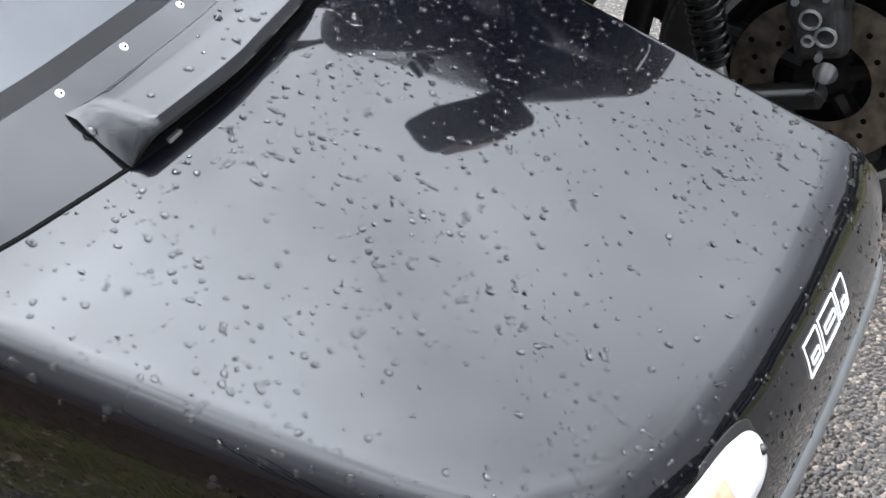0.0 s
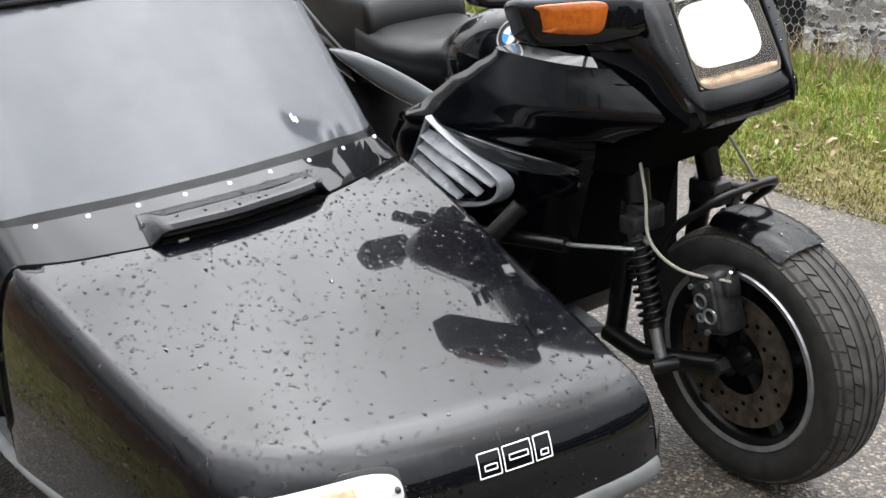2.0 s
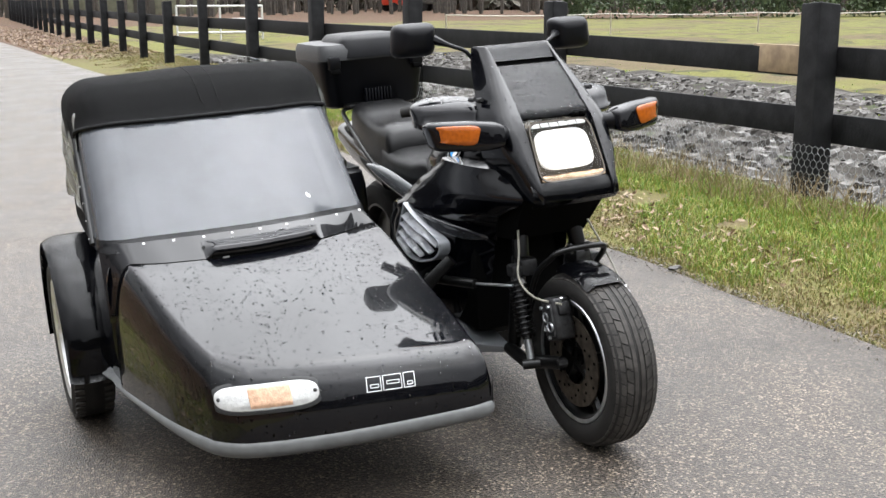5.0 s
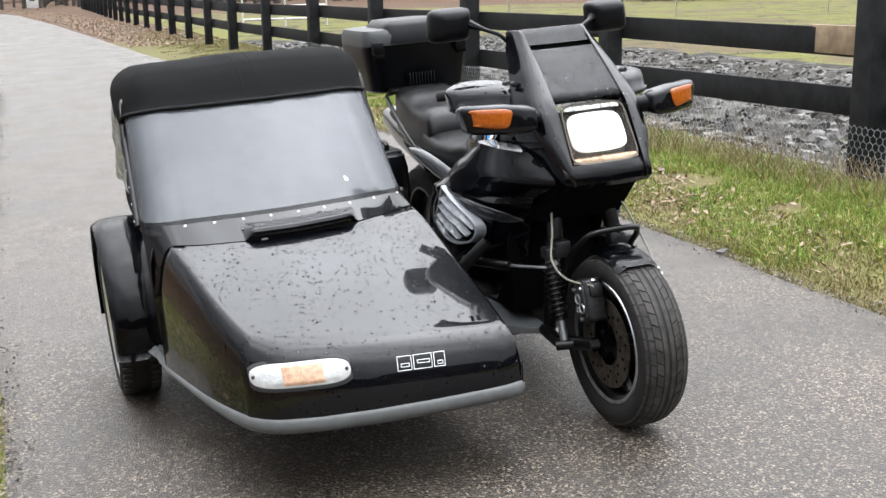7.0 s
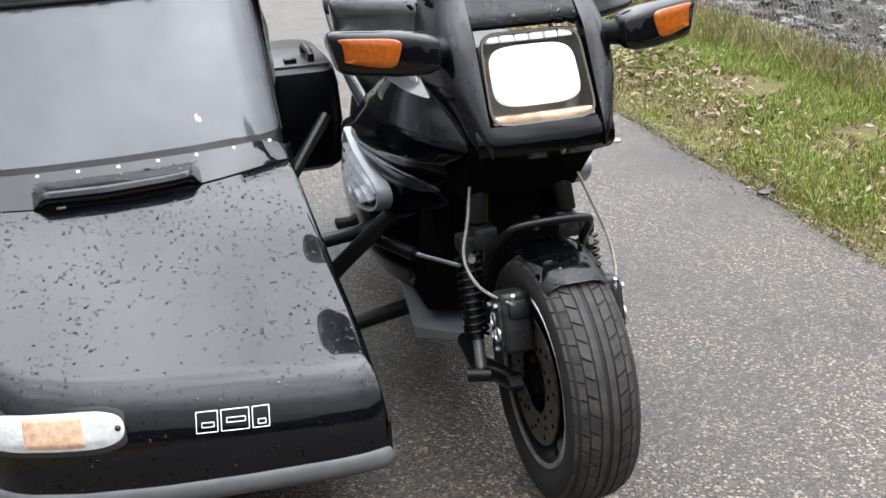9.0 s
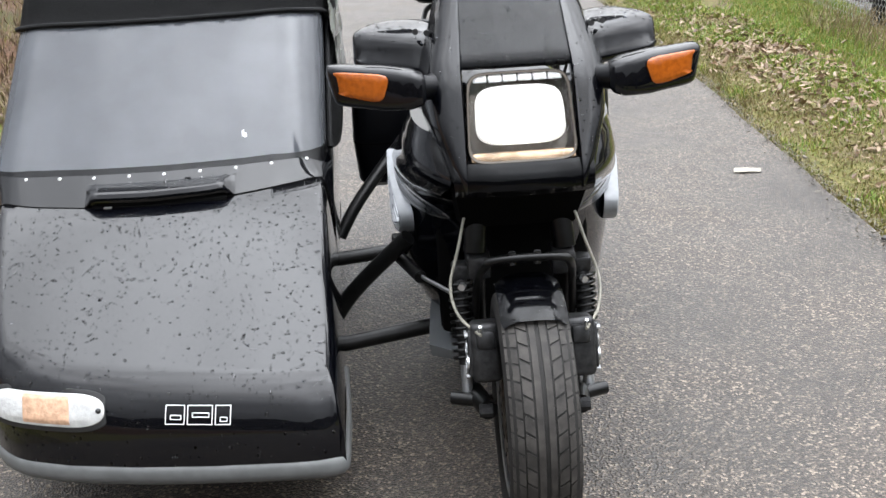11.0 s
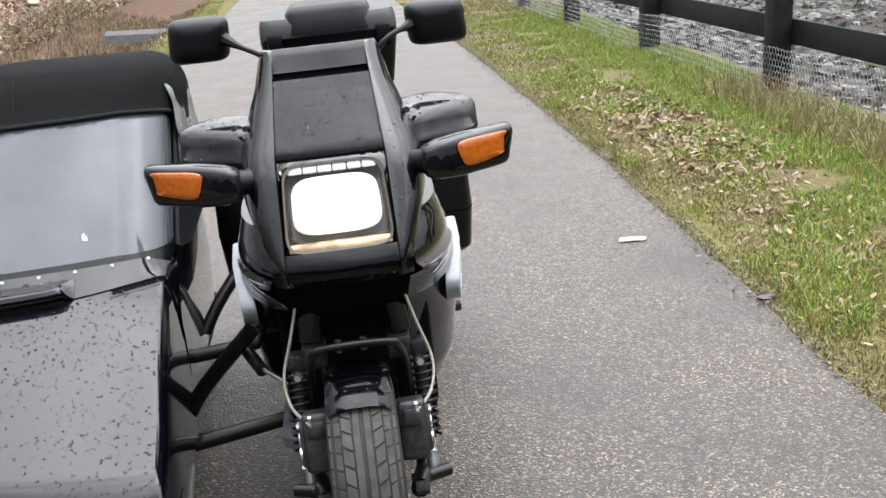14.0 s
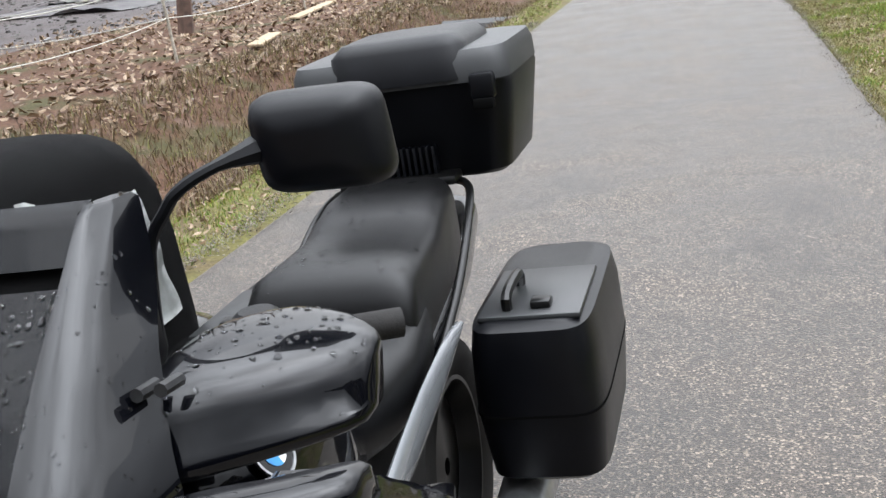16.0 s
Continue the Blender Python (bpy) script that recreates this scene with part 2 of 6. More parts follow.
def zone_material(name, layers, rough=0.9, bump=0.4):
    """Layers: (colour, colour, noise scale, low, high) laid over each other where a noise passes the bounds."""
    m = bpy.data.materials.new(name)
    m.use_nodes = True
    t = m.node_tree
    p = t.nodes["Principled BSDF"]
    p.inputs["Specular IOR Level"].default_value = 0.2
    p.inputs["Roughness"].default_value = rough
    c = t.nodes.new("ShaderNodeTexCoord")
    last = None
    for k, (c1, c2, scale, lo, hi) in enumerate(layers):
        fine = t.nodes.new("ShaderNodeTexNoise")
        fine.inputs["Scale"].default_value, fine.inputs["Detail"].default_value = 26 + 9 * k, 5
        t.links.new(c.outputs["Object"], fine.inputs["Vector"])
        r = t.nodes.new("ShaderNodeValToRGB")
        r.color_ramp.elements[0].position, r.color_ramp.elements[1].position = 0.35, 0.65
        r.color_ramp.elements[0].color, r.color_ramp.elements[1].color = (*c1, 1), (*c2, 1)
        t.links.new(fine.outputs["Fac"], r.inputs["Fac"])
        if last is None:
            last = r.outputs[0]
            continue
        n = t.nodes.new("ShaderNodeTexNoise")
        n.inputs["Scale"].default_value, n.inputs["Detail"].default_value = scale, 6
        mp = t.nodes.new("ShaderNodeMapping")
        mp.inputs["Location"].default_value = (3.1 * k, 1.7 * k, 0)
        t.links.new(c.outputs["Object"], mp.inputs["Vector"])
        t.links.new(mp.outputs[0], n.inputs["Vector"])
        q = t.nodes.new("ShaderNodeMapRange")
        q.inputs["From Min"].default_value, q.inputs["From Max"].default_value = lo, hi
        t.links.new(n.outputs["Fac"], q.inputs["Value"])
        x = t.nodes.new("ShaderNodeMix")
        x.data_type = "RGBA"
        t.links.new(q.outputs[0], x.inputs["Factor"])
        t.links.new(last, x.inputs["A"])
        t.links.new(r.outputs[0], x.inputs["B"])
        last = x.outputs["Result"]
    t.links.new(last, p.inputs["Base Color"])
    b = t.nodes.new("ShaderNodeBump")
    b.inputs["Strength"].default_value, b.inputs["Distance"].default_value = bump, 0.02
    n = t.nodes.new("ShaderNodeTexNoise")
    n.inputs["Scale"].default_value, n.inputs["Detail"].default_value = 30, 6
    t.links.new(c.outputs["Object"], n.inputs["Vector"])
    t.links.new(n.outputs["Fac"], b.inputs["Height"])
    t.links.new(b.outputs[0], p.inputs["Normal"])
    return m


def blade_material(name, colours, rough=0.6):
    """A colour for each blade or leaf."""
    m = bpy.data.materials.new(name)
    m.use_nodes = True
    t = m.node_tree
    p = t.nodes["Principled BSDF"]
    p.inputs["Roughness"].default_value = rough
    gnode = t.nodes.new("ShaderNodeNewGeometry")
    r = t.nodes.new("ShaderNodeValToRGB")
    r.color_ramp.interpolation = "LINEAR"
    while len(r.color_ramp.elements) < len(colours):
        r.color_ramp.elements.new(0.5)
    for k, c in enumerate(colours):
        r.color_ramp.elements[k].position = k / (len(colours) - 1)
        r.color_ramp.elements[k].color = (*c, 1)
    t.links.new(gnode.outputs["Random Per Island"], r.inputs["Fac"])
    t.links.new(r.outputs[0], p.inputs["Base Color"])
    return m


def asphalt_material():
    m = bpy.data.materials.new("wet_asphalt")
    m.use_nodes = True
    t = m.node_tree
    p = t.nodes["Principled BSDF"]
    c = t.nodes.new("ShaderNodeTexCoord")
    v = t.nodes.new("ShaderNodeTexVoronoi")
    v.inputs["Scale"].default_value = 150
    v2 = t.nodes.new("ShaderNodeTexVoronoi")
    v2.inputs["Scale"].default_value = 310
    tints = []
    for vor, cols in ((v, ((0.0, (0.0065, 0.0052, 0.0042)), (0.5, (0.017, 0.0136, 0.0108)), (0.72, (0.042, 0.0335, 0.0262)), (0.87, (0.115, 0.091, 0.070)), (1.0, (0.32, 0.26, 0.20)))),
                      (v2, ((0.0, (0.010, 0.0081, 0.0066)), (0.5, (0.027, 0.0217, 0.0175)), (0.80, (0.064, 0.0515, 0.041)), (1.0, (0.30, 0.245, 0.19))))):
        t.links.new(c.outputs["Object"], vor.inputs["Vector"])
        r = t.nodes.new("ShaderNodeValToRGB")
        els = r.color_ramp.elements
        while len(els) < len(cols):
            els.new(0.5)
        for e, (p_, col) in zip(els, cols):
            e.position, e.color = p_, (*col, 1)
        sep = t.nodes.new("ShaderNodeSeparateColor")
        t.links.new(vor.outputs["Color"], sep.inputs[0])
        t.links.new(sep.outputs[0], r.inputs["Fac"])
        tints.append(r)
    r = t.nodes.new("ShaderNodeMix")
    r.data_type = "RGBA"
    r.inputs["Factor"].default_value = 0.34
    t.links.new(tints[0].outputs[0], r.inputs["A"])
    t.links.new(tints[1].outputs[0], r.inputs["B"])
    n = t.nodes.new("ShaderNodeTexNoise")
    n.inputs["Scale"].default_value, n.inputs["Detail"].default_value = 1.6, 7
    t.links.new(c.outputs["Object"], n.inputs["Vector"])
    q = t.nodes.new("ShaderNodeMapRange")
    q.inputs["From Min"].default_value, q.inputs["From Max"].default_value = 0.3, 0.7
    q.inputs["To Min"].default_value, q.inputs["To Max"].default_value = 0.62, 1.3
    t.links.new(n.outputs["Fac"], q.inputs["Value"])
    mx = t.nodes.new("ShaderNodeVectorMath")
    mx.operation = "SCALE"
    t.links.new(r.outputs["Result"], mx.inputs[0])
    t.links.new(q.outputs[0], mx.inputs["Scale"])
    t.links.new(mx.outputs[0], p.inputs["Base Color"])
    w = t.nodes.new("ShaderNodeMapRange")
    w.inputs["From Min"].default_value, w.inputs["From Max"].default_value = 0.35, 0.65
    w.inputs["To Min"].default_value, w.inputs["To Max"].default_value = 0.36, 0.58
    t.links.new(n.outputs["Fac"], w.inputs["Value"])
    t.links.new(w.outputs[0], p.inputs["Roughness"])
    p.inputs["Specular IOR Level"].default_value = 0.5
    b = t.nodes.new("ShaderNodeBump")
    b.inputs["Strength"].default_value, b.inputs["Distance"].default_value = 0.8, 0.004
    t.links.new(v.outputs["Distance"], b.inputs["Height"])
    t.links.new(b.outputs[0], p.inputs["Normal"])
    return m


# ---------------------------------------------------------------- ground and road
ASPHALT = asphalt_material()
def edge_right(y):
    return lerp(((-6, 1.62), (0.5, 1.60), (3.2, 1.63), (5.4, 1.62), (9, 1.57), (13, 1.48), (18, 1.25), (23, 1.02), (29, 0.82), (41, 0.38), (64, -0.65), (90, -3.0), (140, -12)), y)[0] + 0.035 * noise.noise((y * 1.3, 4.0, 0)) + 0.02 * noise.noise((y * 5.0, 9.0, 0))


def edge_left(y):
    return lerp(((-6, -1.80), (1.0, -1.82), (2.3, -1.95), (5.3, -1.90), (15, -1.85), (30, -2.5), (64, -4.2), (90, -7.0), (140, -17)), y)[0] + 0.04 * noise.noise((y * 1.1, -7.0, 0)) + 0.02 * noise.noise((y * 4.7, -3.0, 0))


def road_z(x):
    return 0.0 if x > 0 else 0.061 * x


def land_z(x, y):
    """The lie of the land beside the road: verge, ditch and fields."""
    if x >= 0:
        z = lerp(((0, -0.05), (1.6, -0.02), (1.84, 0.004), (2.4, 0.05), (3.3, 0.09), (4.1, 0.0), (9, -0.03), (60, 0.0), (900, 0.0)), x)[0]
    else:
        z = lerp(((-900, -0.05), (-30, -0.05), (-9, -0.02), (-6, 0.0), (-4.9, -0.06), (-4.2, -0.40), (-3.5, -0.52), (-2.9, -0.34), (-2.45, -0.12), (-1.95, -0.105), (-1.75, -0.125), (0, -0.06)), x)[0]
    if 1.7 < x < 60 or -60 < x < -2.0:
        z += 0.03 * noise.noise((x * 0.9, y * 0.9, 1.0)) + 0.012 * noise.noise((x * 4, y * 4, 2.0))
    if 3.75 < x < 14:
        z += 0.06 * noise.noise((x * 2.2, y * 2.2, 5.0)) + 0.04 * noise.noise((x * 5, y * 5, 8.0))
    return z


def spaced(a, b, fine, coarse, c):
    """Steps that widen away from c."""
    out, x = [], c
    while x < b:
        out.append(x)
        x += fine + coarse * abs(x - c)
    out.append(b)
    x = c - fine
    while x > a:
        out.append(x)
        x -= fine + coarse * abs(x - c)
    return sorted(set(out + [a]))


XS = sorted(set(spaced(-900, 900, 0.14, 0.035, 1.7) + [-1.75, -1.95, -2.45, -2.9, -3.5, -4.2, -4.9]))
YS = spaced(-300, 900, 0.22, 0.035, 3.0)
ZONES = (
    zone_material("verge_soil_and_grass", (((0.060, 0.060, 0.016), (0.125, 0.112, 0.038), 1, 0, 1), ((0.046, 0.032, 0.016), (0.125, 0.098, 0.050), 1.7, 0.45, 0.62))),
    # pale first layer paints sky mirrored in puddles; darker layers are soil and turf
    zone_material("churned_mud_with_sky_sheen", (((0.030, 0.027, 0.024), (0.125, 0.117, 0.108), 1, 0, 1), ((0.006, 0.005, 0.004), (0.026, 0.020, 0.014), 1.5, 0.44, 0.48), ((0.008, 0.007, 0.005), (0.040, 0.034, 0.026), 7.0, 0.52, 0.58), ((0.016, 0.024, 0.006), (0.040, 0.046, 0.014), 2.4, 0.61, 0.66)), 0.8, 1.0),
    zone_material("field_grass", (((0.060, 0.062, 0.012), (0.125, 0.118, 0.030), 1, 0, 1), ((0.050, 0.036, 0.018), (0.110, 0.085, 0.042), 0.22, 0.50, 0.58), ((0.022, 0.024, 0.008), (0.050, 0.046, 0.016), 0.9, 0.55, 0.60))),
    zone_material("leaf_litter", (((0.036, 0.018, 0.010), (0.096, 0.050, 0.030), 1, 0, 1), ((0.028, 0.028, 0.011), (0.066, 0.055, 0.022), 1.2, 0.52, 0.64), ((0.080, 0.048, 0.035), (0.115, 0.074, 0.054), 3.1, 0.60, 0.70))),
    zone_material("grey_mud", (((0.034, 0.027, 0.026), (0.072, 0.058, 0.056), 1, 0, 1), ((0.025, 0.018, 0.015), (0.050, 0.035, 0.030), 0.8, 0.5, 0.6)), 0.5, 0.8),
)
bm = bmesh.new()
grid = [[bm.verts.new((x, y, land_z(x, y))) for x in XS] for y in YS]
for j in range(len(YS) - 1):
    for i in range(len(XS) - 1):
        f = bm.faces.new((grid[j][i], grid[j][i + 1], grid[j + 1][i + 1], grid[j + 1][i]))
        x, y = (XS[i] + XS[i + 1]) / 2, (YS[j] + YS[j + 1]) / 2
        w = x + 0.5 * noise.noise((x * 0.7, y * 0.7, 3.0))
        f.material_index = 3 if -2.7 < w < 3.6 and y > 28 + 3 * noise.noise((x, y, 1)) or w >= 3.6 and y > 58 + 0.2 * w else 0 if -2.7 < w < 3.6 else 1 if 3.6 <= w < 11 and y < 26 else 2 if w >= 3.6 else 3 if w > -10.5 else 4
ground = part("ground", bm, ZONES[0], smooth=180)
for z in ZONES[1:]:
    ground.data.materials.append(z)
tagged(ground, "grass verges, ditch and muddy fields beside the lane", "ground", kind="structure")
ys = spaced(-30, 160, 0.25, 0.02, 2.0)
rings = []
for y in ys:
    a, b = edge_left(y), edge_right(y)
    row = [(a, y, road_z(a) - 0.06)]
    for k in range(13):
        x = a + (b - a) * k / 12
        row.append((x, y, road_z(x) + (-0.004 if k in (0, 12) else 0)))
    rings.append(row + [(b, y, -0.06)])
tagged(part("road", loft(rings, closed=False), ASPHALT, smooth=60), "narrow lane of wet worn asphalt", "road", kind="structure")
# ---------------------------------------------------------------- grass, leaves
def blades(name, n, place, height, width, material, lean=0.5, label="", category="grass"):
    """Many small blades in one mesh."""
    rng = np.random.default_rng(len(name) * 7 + n)
    vs, fs = [], []
    for k in range(n):
        x, y = place(rng)
        z = land_z(x, y) - 0.01
        h = height * (0.45 + 0.8 * rng.random())
        w = width * (0.6 + 0.8 * rng.random())
        a = rng.random() * math.tau
        dx, dy = math.cos(a), math.sin(a)
        b = rng.random() * math.tau
        l = h * lean * rng.random()
        lx, ly = math.cos(b) * l, math.sin(b) * l
        i = len(vs)
        vs += [(x - dx * w, y - dy * w, z), (x + dx * w, y + dy * w, z), (x + dx * w * 0.6 + lx * 0.4, y + dy * w * 0.6 + ly * 0.4, z + h * 0.6),
               (x - dx * w * 0.6 + lx * 0.4, y - dy * w * 0.6 + ly * 0.4, z + h * 0.6), (x + lx, y + ly, z + h * (1 - 0.25 * lean))]
        fs += [(i, i + 1, i + 2, i + 3), (i + 3, i + 2, i + 4)]
    me = bpy.data.meshes.new(name)
    me.from_pydata(vs, [], fs)
    me.materials.append(material)
    return tagged(new(name, me), label, category, kind="stuff")


GREEN = blade_material("grass_blades", ((0.060, 0.125, 0.007), (0.098, 0.185, 0.010), (0.145, 0.225, 0.016), (0.21, 0.215, 0.030), (0.30, 0.225, 0.082)))
STRAW = blade_material("dead_grass", ((0.045, 0.025, 0.013), (0.095, 0.056, 0.027), (0.125, 0.074, 0.040), (0.062, 0.052, 0.020), (0.17, 0.110, 0.062)))


def on_right(y0, y1):
    def pick(rng):
        while True:
            y = y0 + (y1 - y0) * rng.random() ** 1.4
            x = 1.5 + 2.05 * rng.random()
            if x > edge_right(y) - 0.02 + 0.09 * rng.random() and noise.noise((x * 1.8, y * 1.8, 0)) > 0.22 + 0.3 * rng.random() - (x - 1.5) * 0.62:
                return x, y
    return pick


def on_left(y0, y1):
    def pick(rng):
        while True:
            y = y0 + (y1 - y0) * rng.random() ** 1.3
            x = -1.7 - 1.1 * rng.random()
            if x < edge_left(y) + 0.02 - 0.08 * rng.random():
                return x, y
    return pick


def in_ditch(rng):
    return -2.5 - 2.9 * rng.random(), -1 + 24 * rng.random() ** 1.2


OLIVE = blade_material("yellowed_grass", ((0.080, 0.100, 0.014), (0.135, 0.135, 0.026), (0.200, 0.170, 0.050), (0.125, 0.085, 0.036), (0.27, 0.205, 0.098)))


def by_edge(rng):
    y = -1 + 19 * rng.random() ** 1.3
    return edge_right(y) + 0.01 + 0.75 * rng.random() ** 1.5, y


blades("edge_grass", 85000, by_edge, 0.042, 0.0030, OLIVE, 1.1, "thin yellowed grass along the edge of the lane")
blades("verge_grass", 150000, on_right(-1.0, 14), 0.062, 0.0026, GREEN, 0.9, "short green verge grass with yellowed blades")
blades("verge_grass_far", 26000, on_right(13, 34), 0.055, 0.006, OLIVE, 0.9, "short green verge grass further down the lane")
blades("strip_grass", 30000, on_left(-1.0, 26), 0.045, 0.0030, OLIVE, 1.0, "yellowed trodden grass beside the ditch")
blades("verge_grass_left", 22000, on_left(-1.0, 26), 0.05, 0.0032, GREEN, 0.9, "short trodden grass strip beside the ditch")
blades("ditch_sedge", 14000, in_ditch, 0.13, 0.004, OLIVE, 1.2, "low yellowed sedge in the ditch")
blades("ditch_grass", 22000, in_ditch, 0.17, 0.0055, STRAW, 1.3, "long dead brown grass filling the ditch")
DRY = blade_material("dry_straw", ((0.10, 0.07, 0.03), (0.19, 0.135, 0.065), (0.24, 0.18, 0.09), (0.12, 0.10, 0.035)))
blades("field_tufts", 6000, lambda r: (8.5 + 26 * r.random() ** 1.3, 2 + 40 * r.random()), 0.035, 0.012, GREEN, 0.9, "low grass tufts in the field")
blades("fence_straw", 1500, lambda r: (2.85 + 0.5 * r.random(), 1.8 + 4.5 * r.random()), 0.30, 0.0022, DRY, 1.7, "dry straw-coloured stems under the fence")


def leaves(name, n, place, size, material, label):
    rng = np.random.default_rng(n)
    vs, fs = [], []
    for k in range(n):
        x, y = place(rng)
        z = max(land_z(x, y), -0.006) + 0.008 + (0.03 if size > 0.012 else 0.004) * rng.random() if x > 0 else land_z(x, y) + 0.012 + 0.03 * rng.random()
        s = size * (0.5 + 0.9 * rng.random())
        m = Matrix.Translation((x, y, z)) @ Euler((rng.normal() * 0.45, rng.normal() * 0.45, rng.random() * math.tau)).to_matrix().to_4x4()
        i = len(vs)
        c = 0.25 * s * rng.normal()
        vs += [m @ Vector(p) for p in ((-s, 0, 0), (-s * 0.35, s * 0.42, c), (s * 0.45, s * 0.36, c), (s, 0, 0), (s * 0.45, -s * 0.36, c), (-s * 0.35, -s * 0.42, c))]
        fs += [(i, i + 1, i + 2, i + 3), (i, i + 3, i + 4, i + 5)]
    me = bpy.data.meshes.new(name)
    me.from_pydata(vs, [], fs)
    me.materials.append(material)
    return tagged(new(name, me), label, "leaves", kind="stuff")


LEAF = blade_material("fallen_leaves", ((0.07, 0.038, 0.018), (0.14, 0.085, 0.044), (0.22, 0.155, 0.092), (0.18, 0.11, 0.058), (0.27, 0.20, 0.128)), 0.5)
def leaf_right(r):
    y = 1 + 17 * r.random()
    return edge_right(y) + 0.15 + abs(r.normal()) * 0.42, y
leaves("verge_leaves", 2400, leaf_right, 0.016, LEAF, "curled brown and beige fallen leaves on the verge")
def leaf_far(r):
    y = 25 + 60 * r.random() ** 1.3
    return edge_right(y) + 0.1 + 2.4 * r.random(), y
leaves("lane_end_leaves", 9000, leaf_far, 0.035, LEAF, "orange-brown leaf litter on the verge at the lane's far end")
leaves("drift_leaves", 1200, lambda r: (2.25 + 0.20 * r.normal(), 4.8 + 1.1 * r.normal()), 0.024, LEAF, "drift of pale fallen leaves on the verge")
leaves("bank_leaves", 9000, lambda r: (-4.6 - 7 * r.random() ** 1.4, 2 + 28 * r.random()), 0.05, LEAF, "thick reddish brown leaf litter on the far bank")
SANDY = blade_material("washed_sand_grains", ((0.09, 0.078, 0.064), (0.15, 0.132, 0.11), (0.20, 0.18, 0.15), (0.06, 0.05, 0.04)), 0.8)
def sand_spot(r):
    y = -1 + 16 * r.random() ** 1.3
    return edge_right(y) + 0.01 + (0.035 + 0.07 * max(0, noise.noise((y * 1.3, 1, 0)))) * r.normal(), y
leaves("sand_crumbs", 9000, sand_spot, 0.006, SANDY, "pale sand and grit washed along the edge of the lane")
def sand_left(r):
    y = -1 + 16 * r.random() ** 1.3
    return edge_left(y) - 0.04 + (0.06 + 0.07 * max(0.0, noise.noise((y * 0.8, 2, 0)))) * r.normal(), y
leaves("sand_crumbs_left", 11000, sand_left, 0.008, SANDY, "pale sand and grit along the ditch side of the lane")
blades("verge_grass_near", 26000, on_right(-9.0, -0.9), 0.055, 0.003, GREEN, 0.9, "short green verge grass before the bend")
leaves("strip_leaves", 2200, lambda r: (-1.95 - 0.9 * r.random(), 0.5 + 18 * r.random()), 0.02, LEAF, "brown leaves in the grass strip")

def clods(name, n, place, size, material, label):
    """Irregular lumps of soil in one mesh."""
    rng = np.random.default_rng(n)
    vs, fs = [], []
    for k in range(n):
        x, y = place(rng)
        s = size * (0.4 + 1.2 * rng.random() ** 2)
        z = land_z(x, y)
        i = len(vs)
        a = rng.random() * 6
        for m in range(5):
            t = a + m * math.tau / 5
            r = s * (0.6 + 0.7 * rng.random())
            vs.append((x + r * math.cos(t), y + r * math.sin(t), z - 0.02))
        for m in range(5):
            t = a + m * math.tau / 5 + 0.3
            r = s * (0.3 + 0.5 * rng.random())
            vs.append((x + r * math.cos(t), y + r * math.sin(t), z + s * (0.25 + 0.35 * rng.random())))
        for m in range(5):
            fs.append((i + m, i + (m + 1) % 5, i + 5 + (m + 1) % 5, i + 5 + m))
        fs.append(tuple(i + 5 + m for m in range(5)))
    me = bpy.data.meshes.new(name)
    me.from_pydata(vs, [], fs)
    me.materials.append(material)
    return tagged(new(name, me), label, "mud", kind="stuff")


CLOD = blade_material("mud_clod_tones", ((0.010, 0.008, 0.006), (0.018, 0.014, 0.010), (0.09, 0.083, 0.076), (0.16, 0.152, 0.142), (0.03, 0.026, 0.02)), 0.7)
clods("mud_clods", 6500, lambda r: (3.75 + 6.5 * r.random() ** 1.3, -2 + 26 * r.random()), 0.075, CLOD, "churned dark and pale clods of wet soil")
clods("bank_clods", 2200, lambda r: (-10.5 - 16 * r.random(), 6 + 30 * r.random()), 0.07, CLOD, "lumps of trodden grey mud beyond the bank")

# ---------------------------------------------------------------- fence along the field
def fence_x(y):
    """The fence runs slightly nearer to the lane further on."""
    return lerp(((-30, 3.62), (3, 3.45), (6, 3.38), (9, 3.22), (12.5, 3.05), (20, 2.80), (40, 2.75), (90, 3.6)), y)[0]


PALEWOOD = mat("bare_new_wood", (0.285, 0.210, 0.128), 0.65, var=0.3, scale=12, color2=(0.165, 0.112, 0.068))
def make_post(y, h, w, twist):
    bm = box((-w / 2, -w / 2, -0.25), (w / 2, w / 2, h), 0.012, 2)
    for v in bm.verts:
        if v.co.z > h - 0.05:
            v.co.z += 0.02 * noise.noise((v.co.x * 20, v.co.y * 20, y))
        v.co.x += 0.006 * noise.noise((v.co.z * 3, y, 0))
    ob = part("fence_post", bm, WOOD, smooth=30)
    ob.matrix_world = pose(fence_x(y), y, 0.05, 0, 0, twist)
    return tagged(ob, "square black tarred timber fence post", "fence post", "fence posts")
rngp = random.Random(3)
PY = [2.86 + 3.0 * k - 0.18 * (k == 0) + 0.07 * (k == 1) for k in range(-7, 26)]
for y in PY:
    make_post(y, 1.31 + rngp.uniform(-0.04, 0.04), 0.17 + rngp.uniform(-0.012, 0.01), rngp.uniform(-4, 4))
for a, b in zip(PY, PY[1:]):
    for zc in (0.955, 0.545):
        e0, e1 = rngp.uniform(-0.015, 0.015), rngp.uniform(-0.015, 0.015)
        bm = box((0.085, a - 0.02, -0.095), (0.117, b - 0.025, 0.095), 0.005)
        for v in bm.verts:
            v.co.x += fence_x(a) + (fence_x(b) - fence_x(a)) * (v.co.y - a) / (b - a)
            v.co.z += zc + e0 + (e1 - e0) * (v.co.y - a) / (b - a)
        rail = tagged(part("fence_rail", bm, WOOD, smooth=30), "black tarred fence board", "fence rail", "fence rails")
